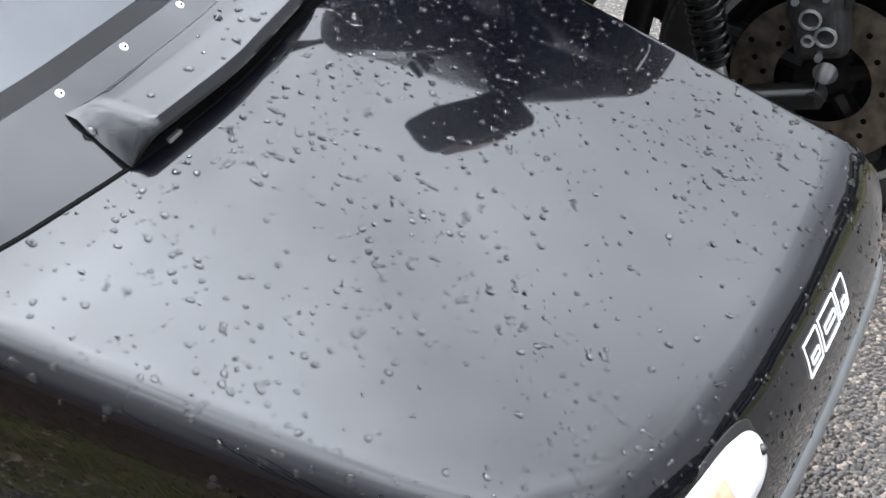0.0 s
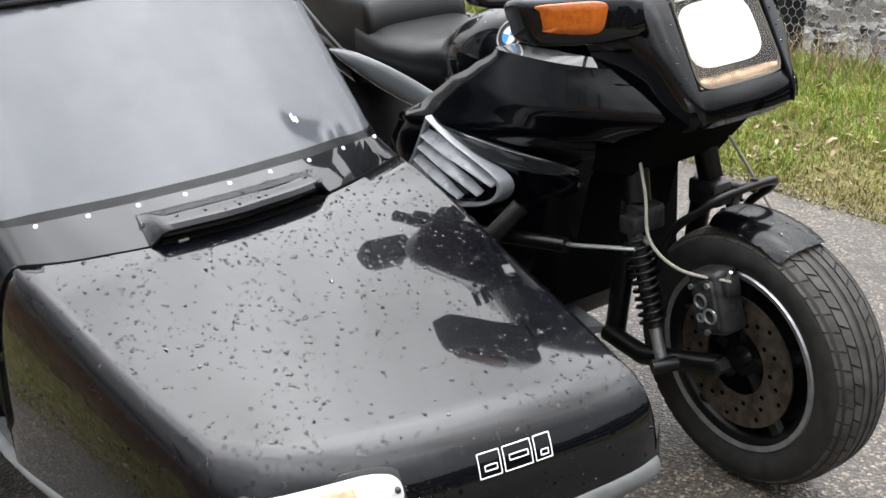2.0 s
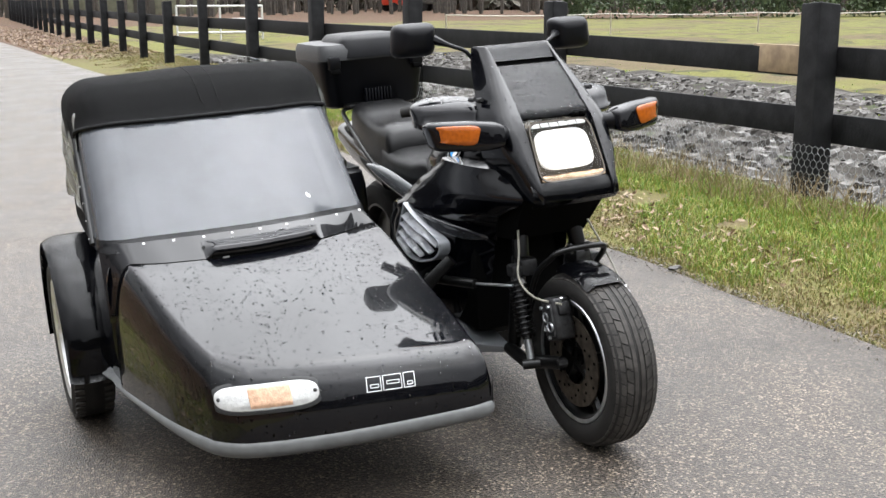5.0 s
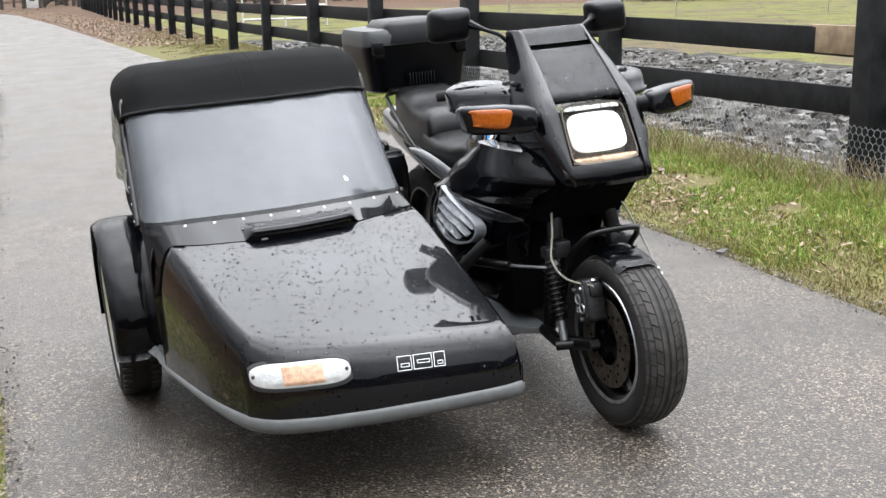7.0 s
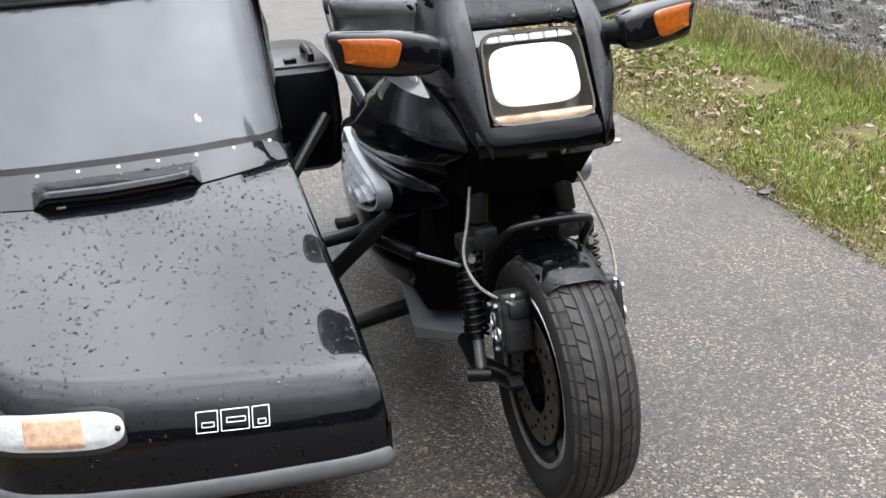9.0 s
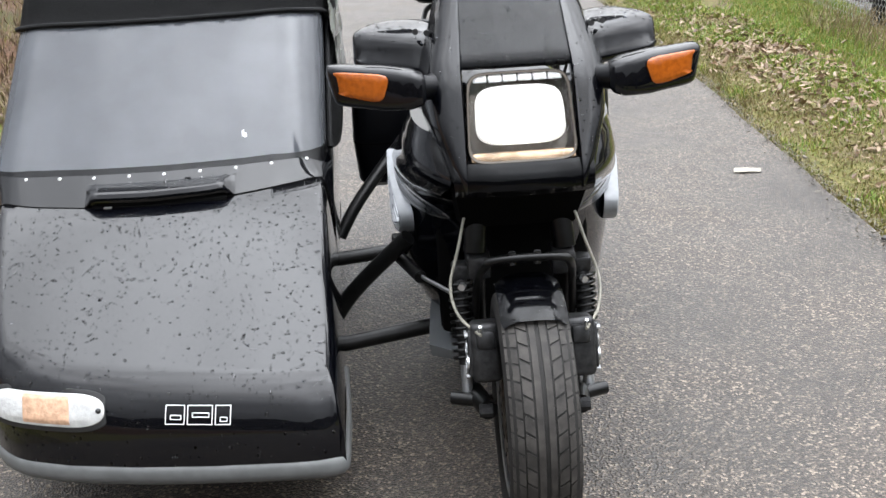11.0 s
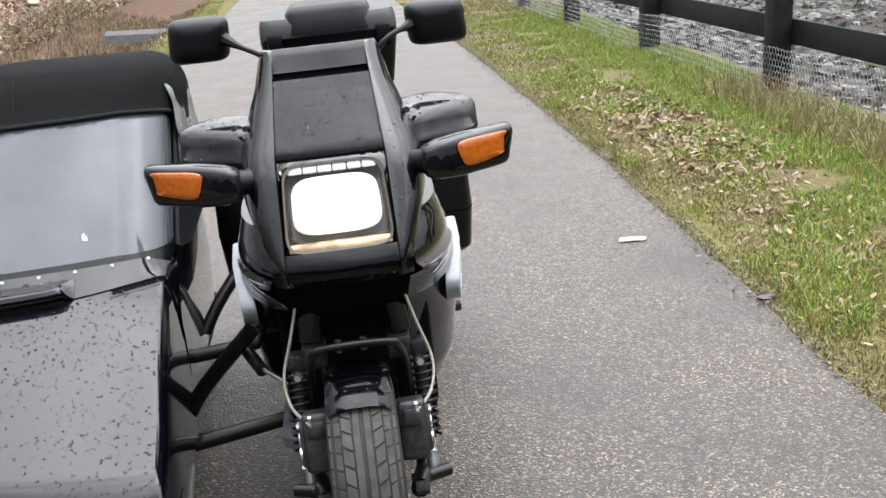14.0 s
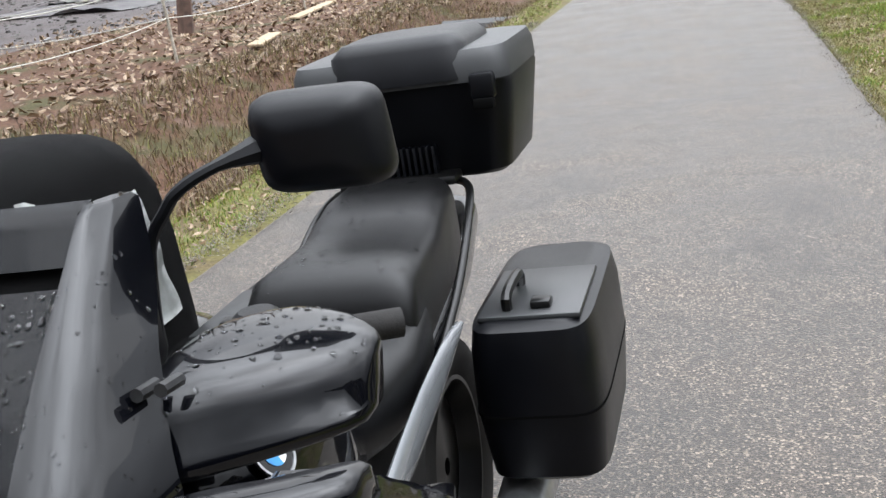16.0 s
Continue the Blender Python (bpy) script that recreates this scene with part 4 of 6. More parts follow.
def scuttle_pt(k, v):
    """k runs from -1 (left) to 1 (right), v from 0 (seam) to 1 (screen)."""
    x = -0.849 + 0.449 * math.copysign(abs(k) ** 0.9, k)
    y0, y1 = seam_y(x) + 0.008, base_y(x)
    z0 = max(0.50, shell_z(x, seam_y(x) - 0.002)) + 0.001
    side = max(0.0, (abs(x + 0.855) - 0.37) / 0.085)
    z1 = 0.706 - 0.045 * side ** 2.2
    w = v ** (1 - 0.25 * side)
    return Vector((x, y0 + (y1 - y0) * v, z0 + (z1 - z0) * w))


rings = [[scuttle_pt(-1 + j / 36, v) for j in range(73)] for v in (0.0, 0.04, 0.25, 0.5, 0.75, 1.0, 1.15)]
rings.insert(0, [p + Vector((0, 0.004, -0.03)) for p in rings[0]])
part("scuttle", loft(rings, closed=False), PAINT, sc, smooth=50)
part("seam_gap", tube([Vector((x, seam_y(x) + 0.004, max(0.5, shell_z(x, seam_y(x) - 0.002)) - 0.001)) for x in [-1.292 + 0.886 * k / 90 for k in range(91)]], 0.0042, 6), MATT, sc, "dark gap behind the bonnet")
# the flank below the screen's corner, behind the slanting end of the seam
rings = []
for v in [k / 8 for k in range(9)]:
    y = 0.452 + 0.16 * v
    x = tub_left(y) - 0.003
    rings.append([(x + 0.004, y, 0.50 + 0.06 * v), (x, y + 0.004, 0.54), (x + 0.004, y + 0.012, 0.60), (x + 0.016, y + 0.02, 0.64), (x + 0.05, y + 0.03, 0.668)])
part("scuttle_side", loft(rings, closed=False), PAINT, sc, smooth=60)
x0, x1 = -1.002, -0.642
rings = []
for i in range(37):
    u = i / 36
    x = x0 - 0.006 + (x1 - x0 + 0.012) * u
    e = min(1, min(u, 1 - u) / 0.075)
    e = e * e * (3 - 2 * e)
    by, bz = seam_y(x), shell_z(x, seam_y(x) - 0.002)
    ty, tz = base_y(x) - 0.012, 0.700
    my = by + (ty - by) * 0.5
    mz = bz + (tz - bz) * 0.5
    rings.append([(x, ty, tz - 0.002), (x, ty - 0.012, tz - 0.004 + 0.006 * e), (x, my, mz + 0.020 * e), (x, by + 0.004, bz + 0.006 + 0.036 * e), (x, by - 0.006 * e, bz + 0.004 + 0.035 * e),
                  (x, by - 0.011 * e, bz + 0.002 + 0.028 * e), (x, by - 0.008 * e, bz + 0.001 + 0.022 * e), (x, by + 0.012, bz + 0.016 * e), (x, by + 0.012, bz - 0.03), (x, ty, tz - 0.04)])
scoop = part("air_scoop", loft(rings), PAINT, sc, "raised black air scoop with a dark slot", smooth=40)
# near-black block stands for the shade inside the scoop's opening
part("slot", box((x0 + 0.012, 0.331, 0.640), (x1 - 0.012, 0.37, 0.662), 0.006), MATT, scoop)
CLIP = mat("clip_steel", (0.4, 0.4, 0.4), 0.3, 0.9)
for u in (0.12, 0.84):
    x = x0 + 0.36 * u
    part("clip", box((x, seam_y(x) - 0.002, 0.650), (x + 0.020, seam_y(x) + 0.004, 0.656), 0.002), CLIP, scoop)

# windscreen: bowed clear sheet with a dark lower band and rivets
def screen_pt(s, v, off=0.0):
    """s: -1..1 round the screen from left to right, v: 0 at the rivet line, 1 at the roof bow."""
    a = abs(s)
    half = (0.405 if s > 0 else 0.468) - (0.0 if s > 0 else 0.022) * v
    lean = 0.375 * v
    r = 0.11
    straight = 0.74
    if a <= straight:
        x = a / straight * (half - r)
        xx = -0.825 + (x if s > 0 else -x)
        y = base_y(xx) + 0.004 - off
    else:
        u = (a - straight) / (1 - straight)
        x1_ = -0.825 + (half - r if s > 0 else -(half - r))
        y1_ = base_y(x1_) + 0.004
        if u < 0.65:
            t = u / 0.65 * math.pi / 2
            x = half - r + (r + off) * math.sin(t)
            y = y1_ + r - (r + off) * math.cos(t)
        else:
            w = (u - 0.65) / 0.35
            x = half + off
            y = y1_ + r + w * (0.09 - 0.04 * v)
        xx = -0.825 + (x if s > 0 else -x)
    return (xx, y + lean, 0.695 + 0.345 * v - 0.035 * max(0, a - 0.70) * (1 - v) - 0.055 * (max(0, a - 0.74) / 0.26) ** 1.6 * v)


def sheet(s0, s1, v0, v1, ns, nv, thick, off=0.0):
    bm = loft([[screen_pt(s0 + (s1 - s0) * i / ns, v0 + (v1 - v0) * j / nv, off) for i in range(ns + 1)] for j in range(nv + 1)], closed=False)
    bmesh.ops.solidify(bm, geom=bm.faces[:], thickness=thick)
    return bm


CLEAR = mat("clear_plastic_sheet", (0.085, 0.090, 0.100), 0.08, var=0.12, scale=5, spec=0.75)
CLEAR.node_tree.nodes["Principled BSDF"].inputs["Alpha"].default_value = 0.92
screen = part("windscreen", sheet(-1, 1, 0.0, 1.0, 96, 12, 0.003), CLEAR, sc, "large clear plastic windscreen reflecting the grey sky", smooth=60)
screen.visible_shadow = False
part("lower_band", sheet(-1, 1, -0.02, 0.085, 96, 2, 0.004, 0.004), mat("dark_screen_band", (0.008, 0.008, 0.009), 0.22, spec=0.35), screen, "dark band with white rivets")
RIVET = mat("white_rivet", (0.75, 0.75, 0.73), 0.35)
def rivet_at(p, n, parent):
    rb = bmesh.new()
    bmesh.ops.create_uvsphere(rb, u_segments=12, v_segments=6, radius=0.0048)
    for v in rb.verts:
        v.co.y *= 0.6
    rb.transform(Matrix.Translation(p) @ Vector(n).to_track_quat("Y", "Z").to_matrix().to_4x4())
    rv = part("rivet", rb, RIVET, parent)
    pin = bmesh.new()
    bmesh.ops.create_uvsphere(pin, u_segments=8, v_segments=4, radius=0.0014)
    pin.transform(Matrix.Translation(Vector(p) + Vector(n) * 0.0030))
    part("pin", pin, MATT, rv)
for i in range(10):
    x = -1.262 + 0.0892 * i
    rivet_at((x, base_y(x) + 0.004, 0.708 - 0.02 * max(0, abs(x + 0.82) - 0.38) / 0.06), (0, -0.75, 0.66), screen)
# old sticker mark and a scratch on the sheet
STICK = mat("sticker_rest", (0.62, 0.63, 0.63), 0.6, var=0.3, scale=120)
for a0, v0, w, h in ((0.50, 0.245, 0.010, 0.016), (0.515, 0.225, 0.010, 0.010)):
    bm = loft([[Vector(screen_pt(a0 + da, v0 + dv, o)) for da, dv in ((0, 0), (w * 1.6, 0.01), (w * 2.0, -h * 1.6), (w * 0.5, -h * 2.2))] for o in (0.001, 0.002)])
    part("sticker_rest", bm, STICK, screen, "torn rest of a white sticker")
TRIM = mat("black_rubber_trim", (0.006, 0.006, 0.006), 0.45)
part("screen_frame", tube([screen_pt(-1, v / 8, 0.003) for v in range(9)], 0.011, 8), TRIM, sc, smooth=50)
for k in range(4):
    rivet_at(Vector(screen_pt(-1, 0.05 + 0.16 * k, 0.014)), (-1, 0, 0), screen)

# soft top
def screen_edge(off):
    """The rim of the windscreen, up its left side, over the top and down again."""
    side = [screen_pt(-1, v / 14, off) for v in range(14)]
    bow = [screen_pt(-1 + 2 * i / 48, 1.0, off) for i in range(49)]
    return [Vector(p) for p in side + bow + [screen_pt(1, v / 14, off) for v in range(13, -1, -1)]]


EDGE = screen_edge(0.008)


def hoop(i, zt, half, base=0.66, r=0.10):
    """The place on a hoop of the soft top that belongs to the i-th place of the screen's rim."""
    j = min(i, len(EDGE) - 1 - i)
    sgn = -1 if i < len(EDGE) / 2 else 1
    if j < 14:
        x, z = half, base + (zt - r - base) * j / 14
    elif j < 21:
        a = (j - 14) / 7 * math.pi / 2
        x, z = half - r + r * math.cos(a), zt - r + r * math.sin(a)
    else:
        x, z = (half - r) * (1 - (j - 21) / 17), zt + 0.012 * (j - 21) / 17
    return Vector((-0.838 + sgn * x, 0, z))


def top_ring(w, zt, half):
    out = []
    for i, e in enumerate(EDGE):
        h = hoop(i, zt, half)
        k = min(1.0, w / 0.16) ** 0.6
        fold = 0.0016 * noise.noise((i * 0.4, w * 8, 0)) * min(1, w * 6)
        out.append((e.x + (h.x - e.x) * k + fold, e.y + (1.46 - e.y) * w, e.z + (h.z - e.z) * k + fold))
    return out


rings = [top_ring(*r) for r in ((0.0, 1.04, 0.446), (0.02, 1.075, 0.447), (0.05, 1.105, 0.448), (0.10, 1.135, 0.448), (0.18, 1.152, 0.448), (0.33, 1.170, 0.448), (0.45, 1.172, 0.446), (0.60, 1.166, 0.442),
                                 (0.76, 1.145, 0.436), (0.88, 1.09, 0.43), (0.95, 1.0, 0.425), (1.0, 0.82, 0.42))]
bm = loft(rings, closed=False)
bmesh.ops.solidify(bm, geom=bm.faces[:], thickness=0.006)
top = part("soft_top", bm, FABRIC, sc, "matt black canvas soft top", smooth=60)
part("hem", tube(screen_edge(0.010), 0.0065, 8), FABRIC, top, "rounded black hem along the windscreen")
for x in (-0.862, -0.808):
    i = min(range(len(EDGE)), key=lambda k: abs(EDGE[k].x - x) + (EDGE[k].z < 1.0))
    part("seam", tube([Vector(top_ring(w / 20, lerp(((0, 1.04), (0.05, 1.105), (0.10, 1.135), (0.18, 1.152), (0.33, 1.170), (0.45, 1.172)), w / 20)[0], 0.448)[i]) + Vector((0, -0.001, 0.0012)) for w in range(1, 10)], 0.0014, 5), FABRIC, top, "stitched canvas seam")
WINDOW = mat("milky_side_window", (0.36, 0.37, 0.36), 0.12, var=0.35, scale=9, bump=0.9, bscale=14)
for sgn in (-1, 1):
    rings = []
    for j in range(17):
        v = j / 16
        rings.append([(-0.838 + sgn * (0.453 + 0.004 * math.sin(v * 7 + u * 9) + 0.003 * math.sin(v * 17 - u * 13)) - sgn * 0.03 * v ** 4, 0.87 + 0.48 * u + 0.07 * v * (1 - u) - 0.06 * v * u, 0.75 + 0.34 * v - 0.03 * u * v) for u in [k / 16 for k in range(17)]])
    bm = loft(rings, closed=False)
    bmesh.ops.solidify(bm, geom=bm.faces[:], thickness=0.004)
    part("side_window", bm, WINDOW, top, "creased milky plastic side window", smooth=60)
# black block and deck added to keep the inside dark behind the screen
part("inner_lining", loft([[(x, y, z) for x, z in ((-1.25, 0.60), (-1.24, 1.0), (-0.44, 1.0), (-0.43, 0.60))] for y in (0.95, 1.40)]), MATT, sc)
part("inner_deck", box((-1.25, 0.50, 0.60), (-0.44, 1.10, 0.615), 0.004), MATT, sc)

# front lamp
LENSW = mat("clear_lens", (0.42, 0.42, 0.41), 0.10, var=0.12, scale=60, bump=0.5, bscale=140)
LENSA = mat("pale_amber_lens", (0.46, 0.29, 0.19), 0.12, var=0.2, scale=80, bump=0.5, bscale=160)


from mathutils.bvhtree import BVHTree
BONNET = BVHTree.FromPolygons([v.co for v in bonnet.data.vertices], [p.vertices for p in bonnet.data.polygons])


def on_nose(x, z, lift=0.0):
    """The bonnet's skin at a place of the nose, met from the front."""
    hit, n, _, _ = BONNET.ray_cast(Vector((x, -1.0, z)), Vector((0, 1, 0)))
    if hit is None:
        return Vector((x, -0.25, z))
    if n.y > 0:
        n = -n
    return hit + n * lift


def lamp_pt(u, v, lift):
    """u: -1..1 along, v: -1..1 up, laid into the nose."""
    x, z = -0.995 + 0.134 * u, 0.388 + 0.002 * u + 0.033 * v
    a, b = Vector((-1.129, -0.150, 0.386)), Vector((-0.861, -0.238, 0.390))
    flat = a.lerp(b, (u + 1) / 2) + Vector((0, 0.018 * v - 0.014 * (1 - u * u), 0.033 * v))
    return flat + Vector((-0.22, -0.88, 0.42)) * lift


def lamp_shape(k, grow=0.0, lift=0.0, lo=-1, hi=1):
    out = []
    for i in range(k):
        a = math.tau * i / k
        c, s_ = math.cos(a), math.sin(a)
        u = math.copysign(abs(c) ** (2 / 4.6), c) * (1 + grow)
        v = math.copysign(abs(s_) ** (2 / 2.6), s_) * (1 + grow * (3.2 if grow > -0.15 else 1.3))
        out.append(lamp_pt(max(lo, min(hi, u)), v, lift))
    return out


lamp = part("front_lamp", loft([lamp_shape(48, 0.07, -0.05), lamp_shape(48, 0.07, 0.004), lamp_shape(48, 0.01, 0.006)]), TRIM, sc, "oval side lamp with a pale amber middle")
part("clear_lens", loft([lamp_shape(48, 0.0, 0.002), lamp_shape(48, -0.02, 0.009), lamp_shape(48, -0.12, 0.014), lamp_shape(48, -0.35, 0.0155)]), LENSW, lamp)
part("amber_lens", loft([lamp_shape(48, -0.05, 0.010, -0.36, 0.44), lamp_shape(48, -0.10, 0.0152, -0.36, 0.44), lamp_shape(48, -0.35, 0.0165, -0.34, 0.42)]), LENSA, lamp)
SCREW = mat("dark_screw", (0.05, 0.05, 0.05), 0.4, 0.8)
for u in (-0.91, 0.91):
    bmb = bmesh.new()
    bmesh.ops.create_uvsphere(bmb, u_segments=10, v_segments=6, radius=0.006)
    bmesh.ops.translate(bmb, verts=bmb.verts, vec=lamp_pt(u, 0, 0.012))
    part("screw", bmb, SCREW, lamp)

# maker's badge: three plain outlined blocks
WHITE = mat("white_badge_line", (0.8, 0.8, 0.8), 0.35)


def badge_pt(a, b):
    """a: 0..1 along, b: 0..1 up."""
    return on_nose(-0.736 + 0.136 * a + 0.004 * b, 0.364 - 0.005 * a + 0.036 * b, 0.0010)


bm = bmesh.new()
def outline(bm, pts, w=0.0011):
    for p, q in zip(pts, pts[1:] + pts[:1]):
        tube([badge_pt(p[0] + (q[0] - p[0]) * k / 3, p[1] + (q[1] - p[1]) * k / 3) for k in range(4)], w, 5, bm)
    return bm
for a0, a1, top in ((0.0, 0.29, 0.36), (0.34, 0.72, 0.5), (0.77, 1.0, 0.27)):
    outline(bm, [(a0, 0), (a1, 0), (a1, 1), (a0, 1)])
    outline(bm, [(a0 + 0.075, top - 0.10), (a1 - 0.05, top - 0.10), (a1 - 0.05, top + 0.12), (a0 + 0.075, top + 0.12)])
part("badge", bm, WHITE, sc, "white outlined maker's badge", smooth=0)

# solid block added in place of the chassis tubes to shade the road
part("chassis", box((-1.08, 0.2, 0.12), (-0.47, 1.7, 0.215), 0.02), BLACKFRAME, sc, "solid black block in place of the chassis, added to shade the road")
# wheel, fender and sill bracket
CH = mat("silver_rim", (0.6, 0.6, 0.6), 0.35, 0.8, var=0.15, scale=30)
SW = (-1.345, 1.02, 0.283)
wheel = part("wheel", spin([(0.05, -0.045), (0.10, -0.03), (0.165, -0.025), (0.185, -0.058), (0.212, -0.066), (0.216, -0.062), (0.205, 0.05), (0.19, 0.05), (0.16, 0.0), (0.05, 0.0)], 48, centre=SW), CH, sc, "silver steel wheel")
part("tyre", spin([(0.205, -0.06), (0.225, -0.07), (0.255, -0.072), (0.274, -0.060), (0.282, -0.034), (0.283, 0.0), (0.282, 0.034), (0.274, 0.060), (0.255, 0.072), (0.225, 0.07), (0.205, 0.06)], 64, centre=SW), RUBBER, wheel)
bm = bmesh.new()
for k in range(56):
    a = k * math.tau / 56
    for s in (-1, 1):
        box((SW[0] + s * 0.048 - 0.016, -0.009, 0.276), (SW[0] + s * 0.048 + 0.016, 0.009, 0.284), 0.0, 1, bm, Matrix.Translation((0, SW[1], SW[2])) @ Matrix.Rotation(a, 4, "X"))
part("tread", bm, TREAD, wheel, smooth=20)
rings = []
for i in range(33):
    a = radians(-8 + 200 * i / 32)
    cy, cz = math.cos(a), math.sin(a)
    r = 0.332 + 0.012 * math.sin(a) + 0.03 * max(0.0, cy) ** 2
    sec = []
    for u in range(15):
        k = -1 + u / 7
        rr = r + 0.022 * (1 - abs(k) ** 3.5)
        inner = 0.088 if k < 0 else 0.112 - 0.020 * max(0.0, cy)
        sec.append((SW[0] + 0.006 + inner * k, SW[1] - rr * cy, SW[2] + rr * cz))
    rings.append(sec)
bm = loft(rings, closed=False)
bmesh.ops.solidify(bm, geom=bm.faces[:], thickness=0.006)
part("wheel_fender", bm, PAINT, sc, "glossy black rounded mudguard", smooth=60)
bm = loft([[(-1.375, 0.70, 0.278), (-1.31, 0.67, 0.285), (-1.30, 0.68, 0.275), (-1.37, 0.71, 0.268)], [(-1.335, 0.66, 0.262), (-1.29, 0.62, 0.268), (-1.285, 0.63, 0.255), (-1.33, 0.67, 0.248)], [(-1.305, 0.60, 0.243), (-1.29, 0.57, 0.252), (-1.285, 0.575, 0.244), (-1.30, 0.605, 0.236)]])
part("sill_bracket", bm, GREY, sc, "pale grey bracket under the mudguard")

# rain drops on the paint
WATER = bpy.data.materials.new("water")
WATER.use_nodes = True
wp = WATER.node_tree.nodes["Principled BSDF"]
wp.inputs["Transmission Weight"].default_value, wp.inputs["IOR"].default_value, wp.inputs["Roughness"].default_value = 1.0, 1.33, 0.0


def drops(name, ob, n, size, keep, parent, seed, inward=None):
    """Flat beads of water scattered over the upper faces of a part."""
    rng = random.Random(seed)
    me = ob.data
    faces = [p for p in me.polygons if keep(p.center, p.normal)]
    weights = [p.area for p in faces]
    vs, fs = [], []
    for p in rng.choices(faces, weights, k=n):
        a = [me.vertices[i].co for i in p.vertices]
        u, v = rng.random(), rng.random()
        c = (a[0].lerp(a[1], u)).lerp(a[-1].lerp(a[2], u), v) if len(a) > 3 else a[0].lerp(a[1], u * 0.5).lerp(a[2], v * 0.5)
        if noise.noise(c * 7.0 + Vector((seed, 0, 0))) < rng.uniform(-0.75, 0.15):
            continue
        m = p.normal.to_track_quat("Z", "Y").to_matrix()
        r = size * (0.35 + 0.9 * rng.random() ** 2.2)
        i = len(vs)
        ph = rng.random() * 6
        st = 1 + 0.25 * rng.random()
        for h, g in ((-0.05, 1.0), (0.22, 0.9), (0.42, 0.55)):
            for k in range(9):
                t = k * math.tau / 9
                w = 1 + 0.12 * math.sin(2 * t + ph) + 0.10 * math.sin(3 * t + ph * 2)
                vs.append(c + m @ Vector((math.cos(t) * g * r * w, math.sin(t) * g * r * w * st, h * r)))
        vs.append(c + m @ Vector((0, 0, 0.47 * r)))
        for b in (0, 9):
            for k in range(9):
                fs.append((i + b + k, i + b + (k + 1) % 9, i + b + 9 + (k + 1) % 9, i + b + 9 + k))
        for k in range(9):
            fs.append((i + 18 + k, i + 18 + (k + 1) % 9, i + 27))
    nm = bpy.data.meshes.new(name)
    nm.from_pydata(vs, [], fs)
    nm.polygons.foreach_set("use_smooth", [True] * len(nm.polygons))
    nm.materials.append(WATER)
    d = new(name, nm)
    d.parent = parent
    return tagged(d, "scattered rain drops", kind="stuff")


drops("rain_drop", bonnet, 2700, 0.0032, lambda c, n: n.z > 0.55 and c.z > 0.36, sc, 1)
drops("rain_drop", bonnet, 420, 0.0035, lambda c, n: n.z < 0.55 and c.z > 0.27 and n.y < -0.3, sc, 2)
drops("rain_drop", scoop, 60, 0.005, lambda c, n: n.z > 0.5, sc, 3)
# ---------------------------------------------------------------- motorcycle
mc = empty("motorcycle", TILT, "black faired motorcycle with lit headlight and luggage cases", "motorcycle")
X0 = 0.05
ALU = mat("brushed_aluminium", (0.5, 0.51, 0.52), 0.3, 0.9, var=0.15, scale=40)
STEEL = mat("dark_steel", (0.035, 0.035, 0.036), 0.45, 0.7, var=0.4, scale=60)
BLKMET = mat("black_enamel", (0.003, 0.003, 0.003), 0.3, spec=0.3, var=0.3, scale=50)
SLAT = mat("silver_slat_paint", (0.22, 0.23, 0.245), 0.3, var=0.1, scale=30)
SILVER = mat("silver_grey_paint", (0.18, 0.19, 0.20), 0.22, 0.3, coat=0.6)
RUST = mat("brake_disc_steel", (0.12, 0.10, 0.08), 0.42, 0.85, var=0.4, scale=40)
HOSE = mat("pale_brake_hose", (0.20, 0.19, 0.155), 0.4, var=0.15, scale=60)


def mirrored(fn):
    for s in (-1, 1):
        fn(s)


# front wheel: alloy rim, tyre with blocks of tread, discs
FW = (X0 - 0.004, -0.140, 0.272)
R = 0.290
rim = part("front_wheel", spin([(0.02, -0.035), (0.05, -0.035), (0.06, -0.02), (0.155, -0.022), (0.17, -0.05), (0.186, -0.06), (0.194, -0.06), (0.194, 0.06), (0.186, 0.06), (0.17, 0.05), (0.155, 0.022), (0.06, 0.02), (0.05, 0.035), (0.02, 0.035)], 48, centre=FW), BLKMET, mc, "black alloy front wheel")
part("rim_edge", spin([(0.183, -0.064), (0.194, -0.067), (0.197, -0.063), (0.187, -0.058)], 56, centre=FW), ALU, rim)
part("tyre", spin([(0.192, -0.062), (0.213, -0.073), (0.238, -0.077), (0.263, -0.074), (0.278, -0.064), (0.2865, -0.045), (R, -0.02), (R, 0.02), (0.2865, 0.045), (0.278, 0.064), (0.263, 0.074), (0.238, 0.077), (0.213, 0.073), (0.192, 0.062)], 72, centre=FW), RUBBER, rim, "worn black road tyre with block tread")
bm = bmesh.new()
for k in range(46):
    a0 = k * math.tau / 46
    for s in (-1, 1):
        # shoulder sipes and slanting grooves as raised blocks
        for (k0, k1, r0, r1, da) in ((0.046, 0.071, 0.2865, 0.2695, 0.118), (0.023, 0.0425, 0.2902, 0.2875, 0.116)):
            vs = []
            for lift in (-0.004, 0.0026):
                for (kk, rr, aa) in ((k0, r0, a0 + 0.0), (k1, r1, a0 - 0.045), (k1, r1, a0 + da - 0.045), (k0, r0, a0 + da)):
                    vs.append(bm.verts.new((FW[0] + s * kk, FW[1] + (rr + lift) * math.cos(aa), FW[2] + (rr + lift) * math.sin(aa))))
            for q in ((0, 1, 2, 3), (4, 5, 6, 7), (0, 1, 5, 4), (1, 2, 6, 5), (2, 3, 7, 6), (3, 0, 4, 7)):
                bm.faces.new([vs[i] for i in q])
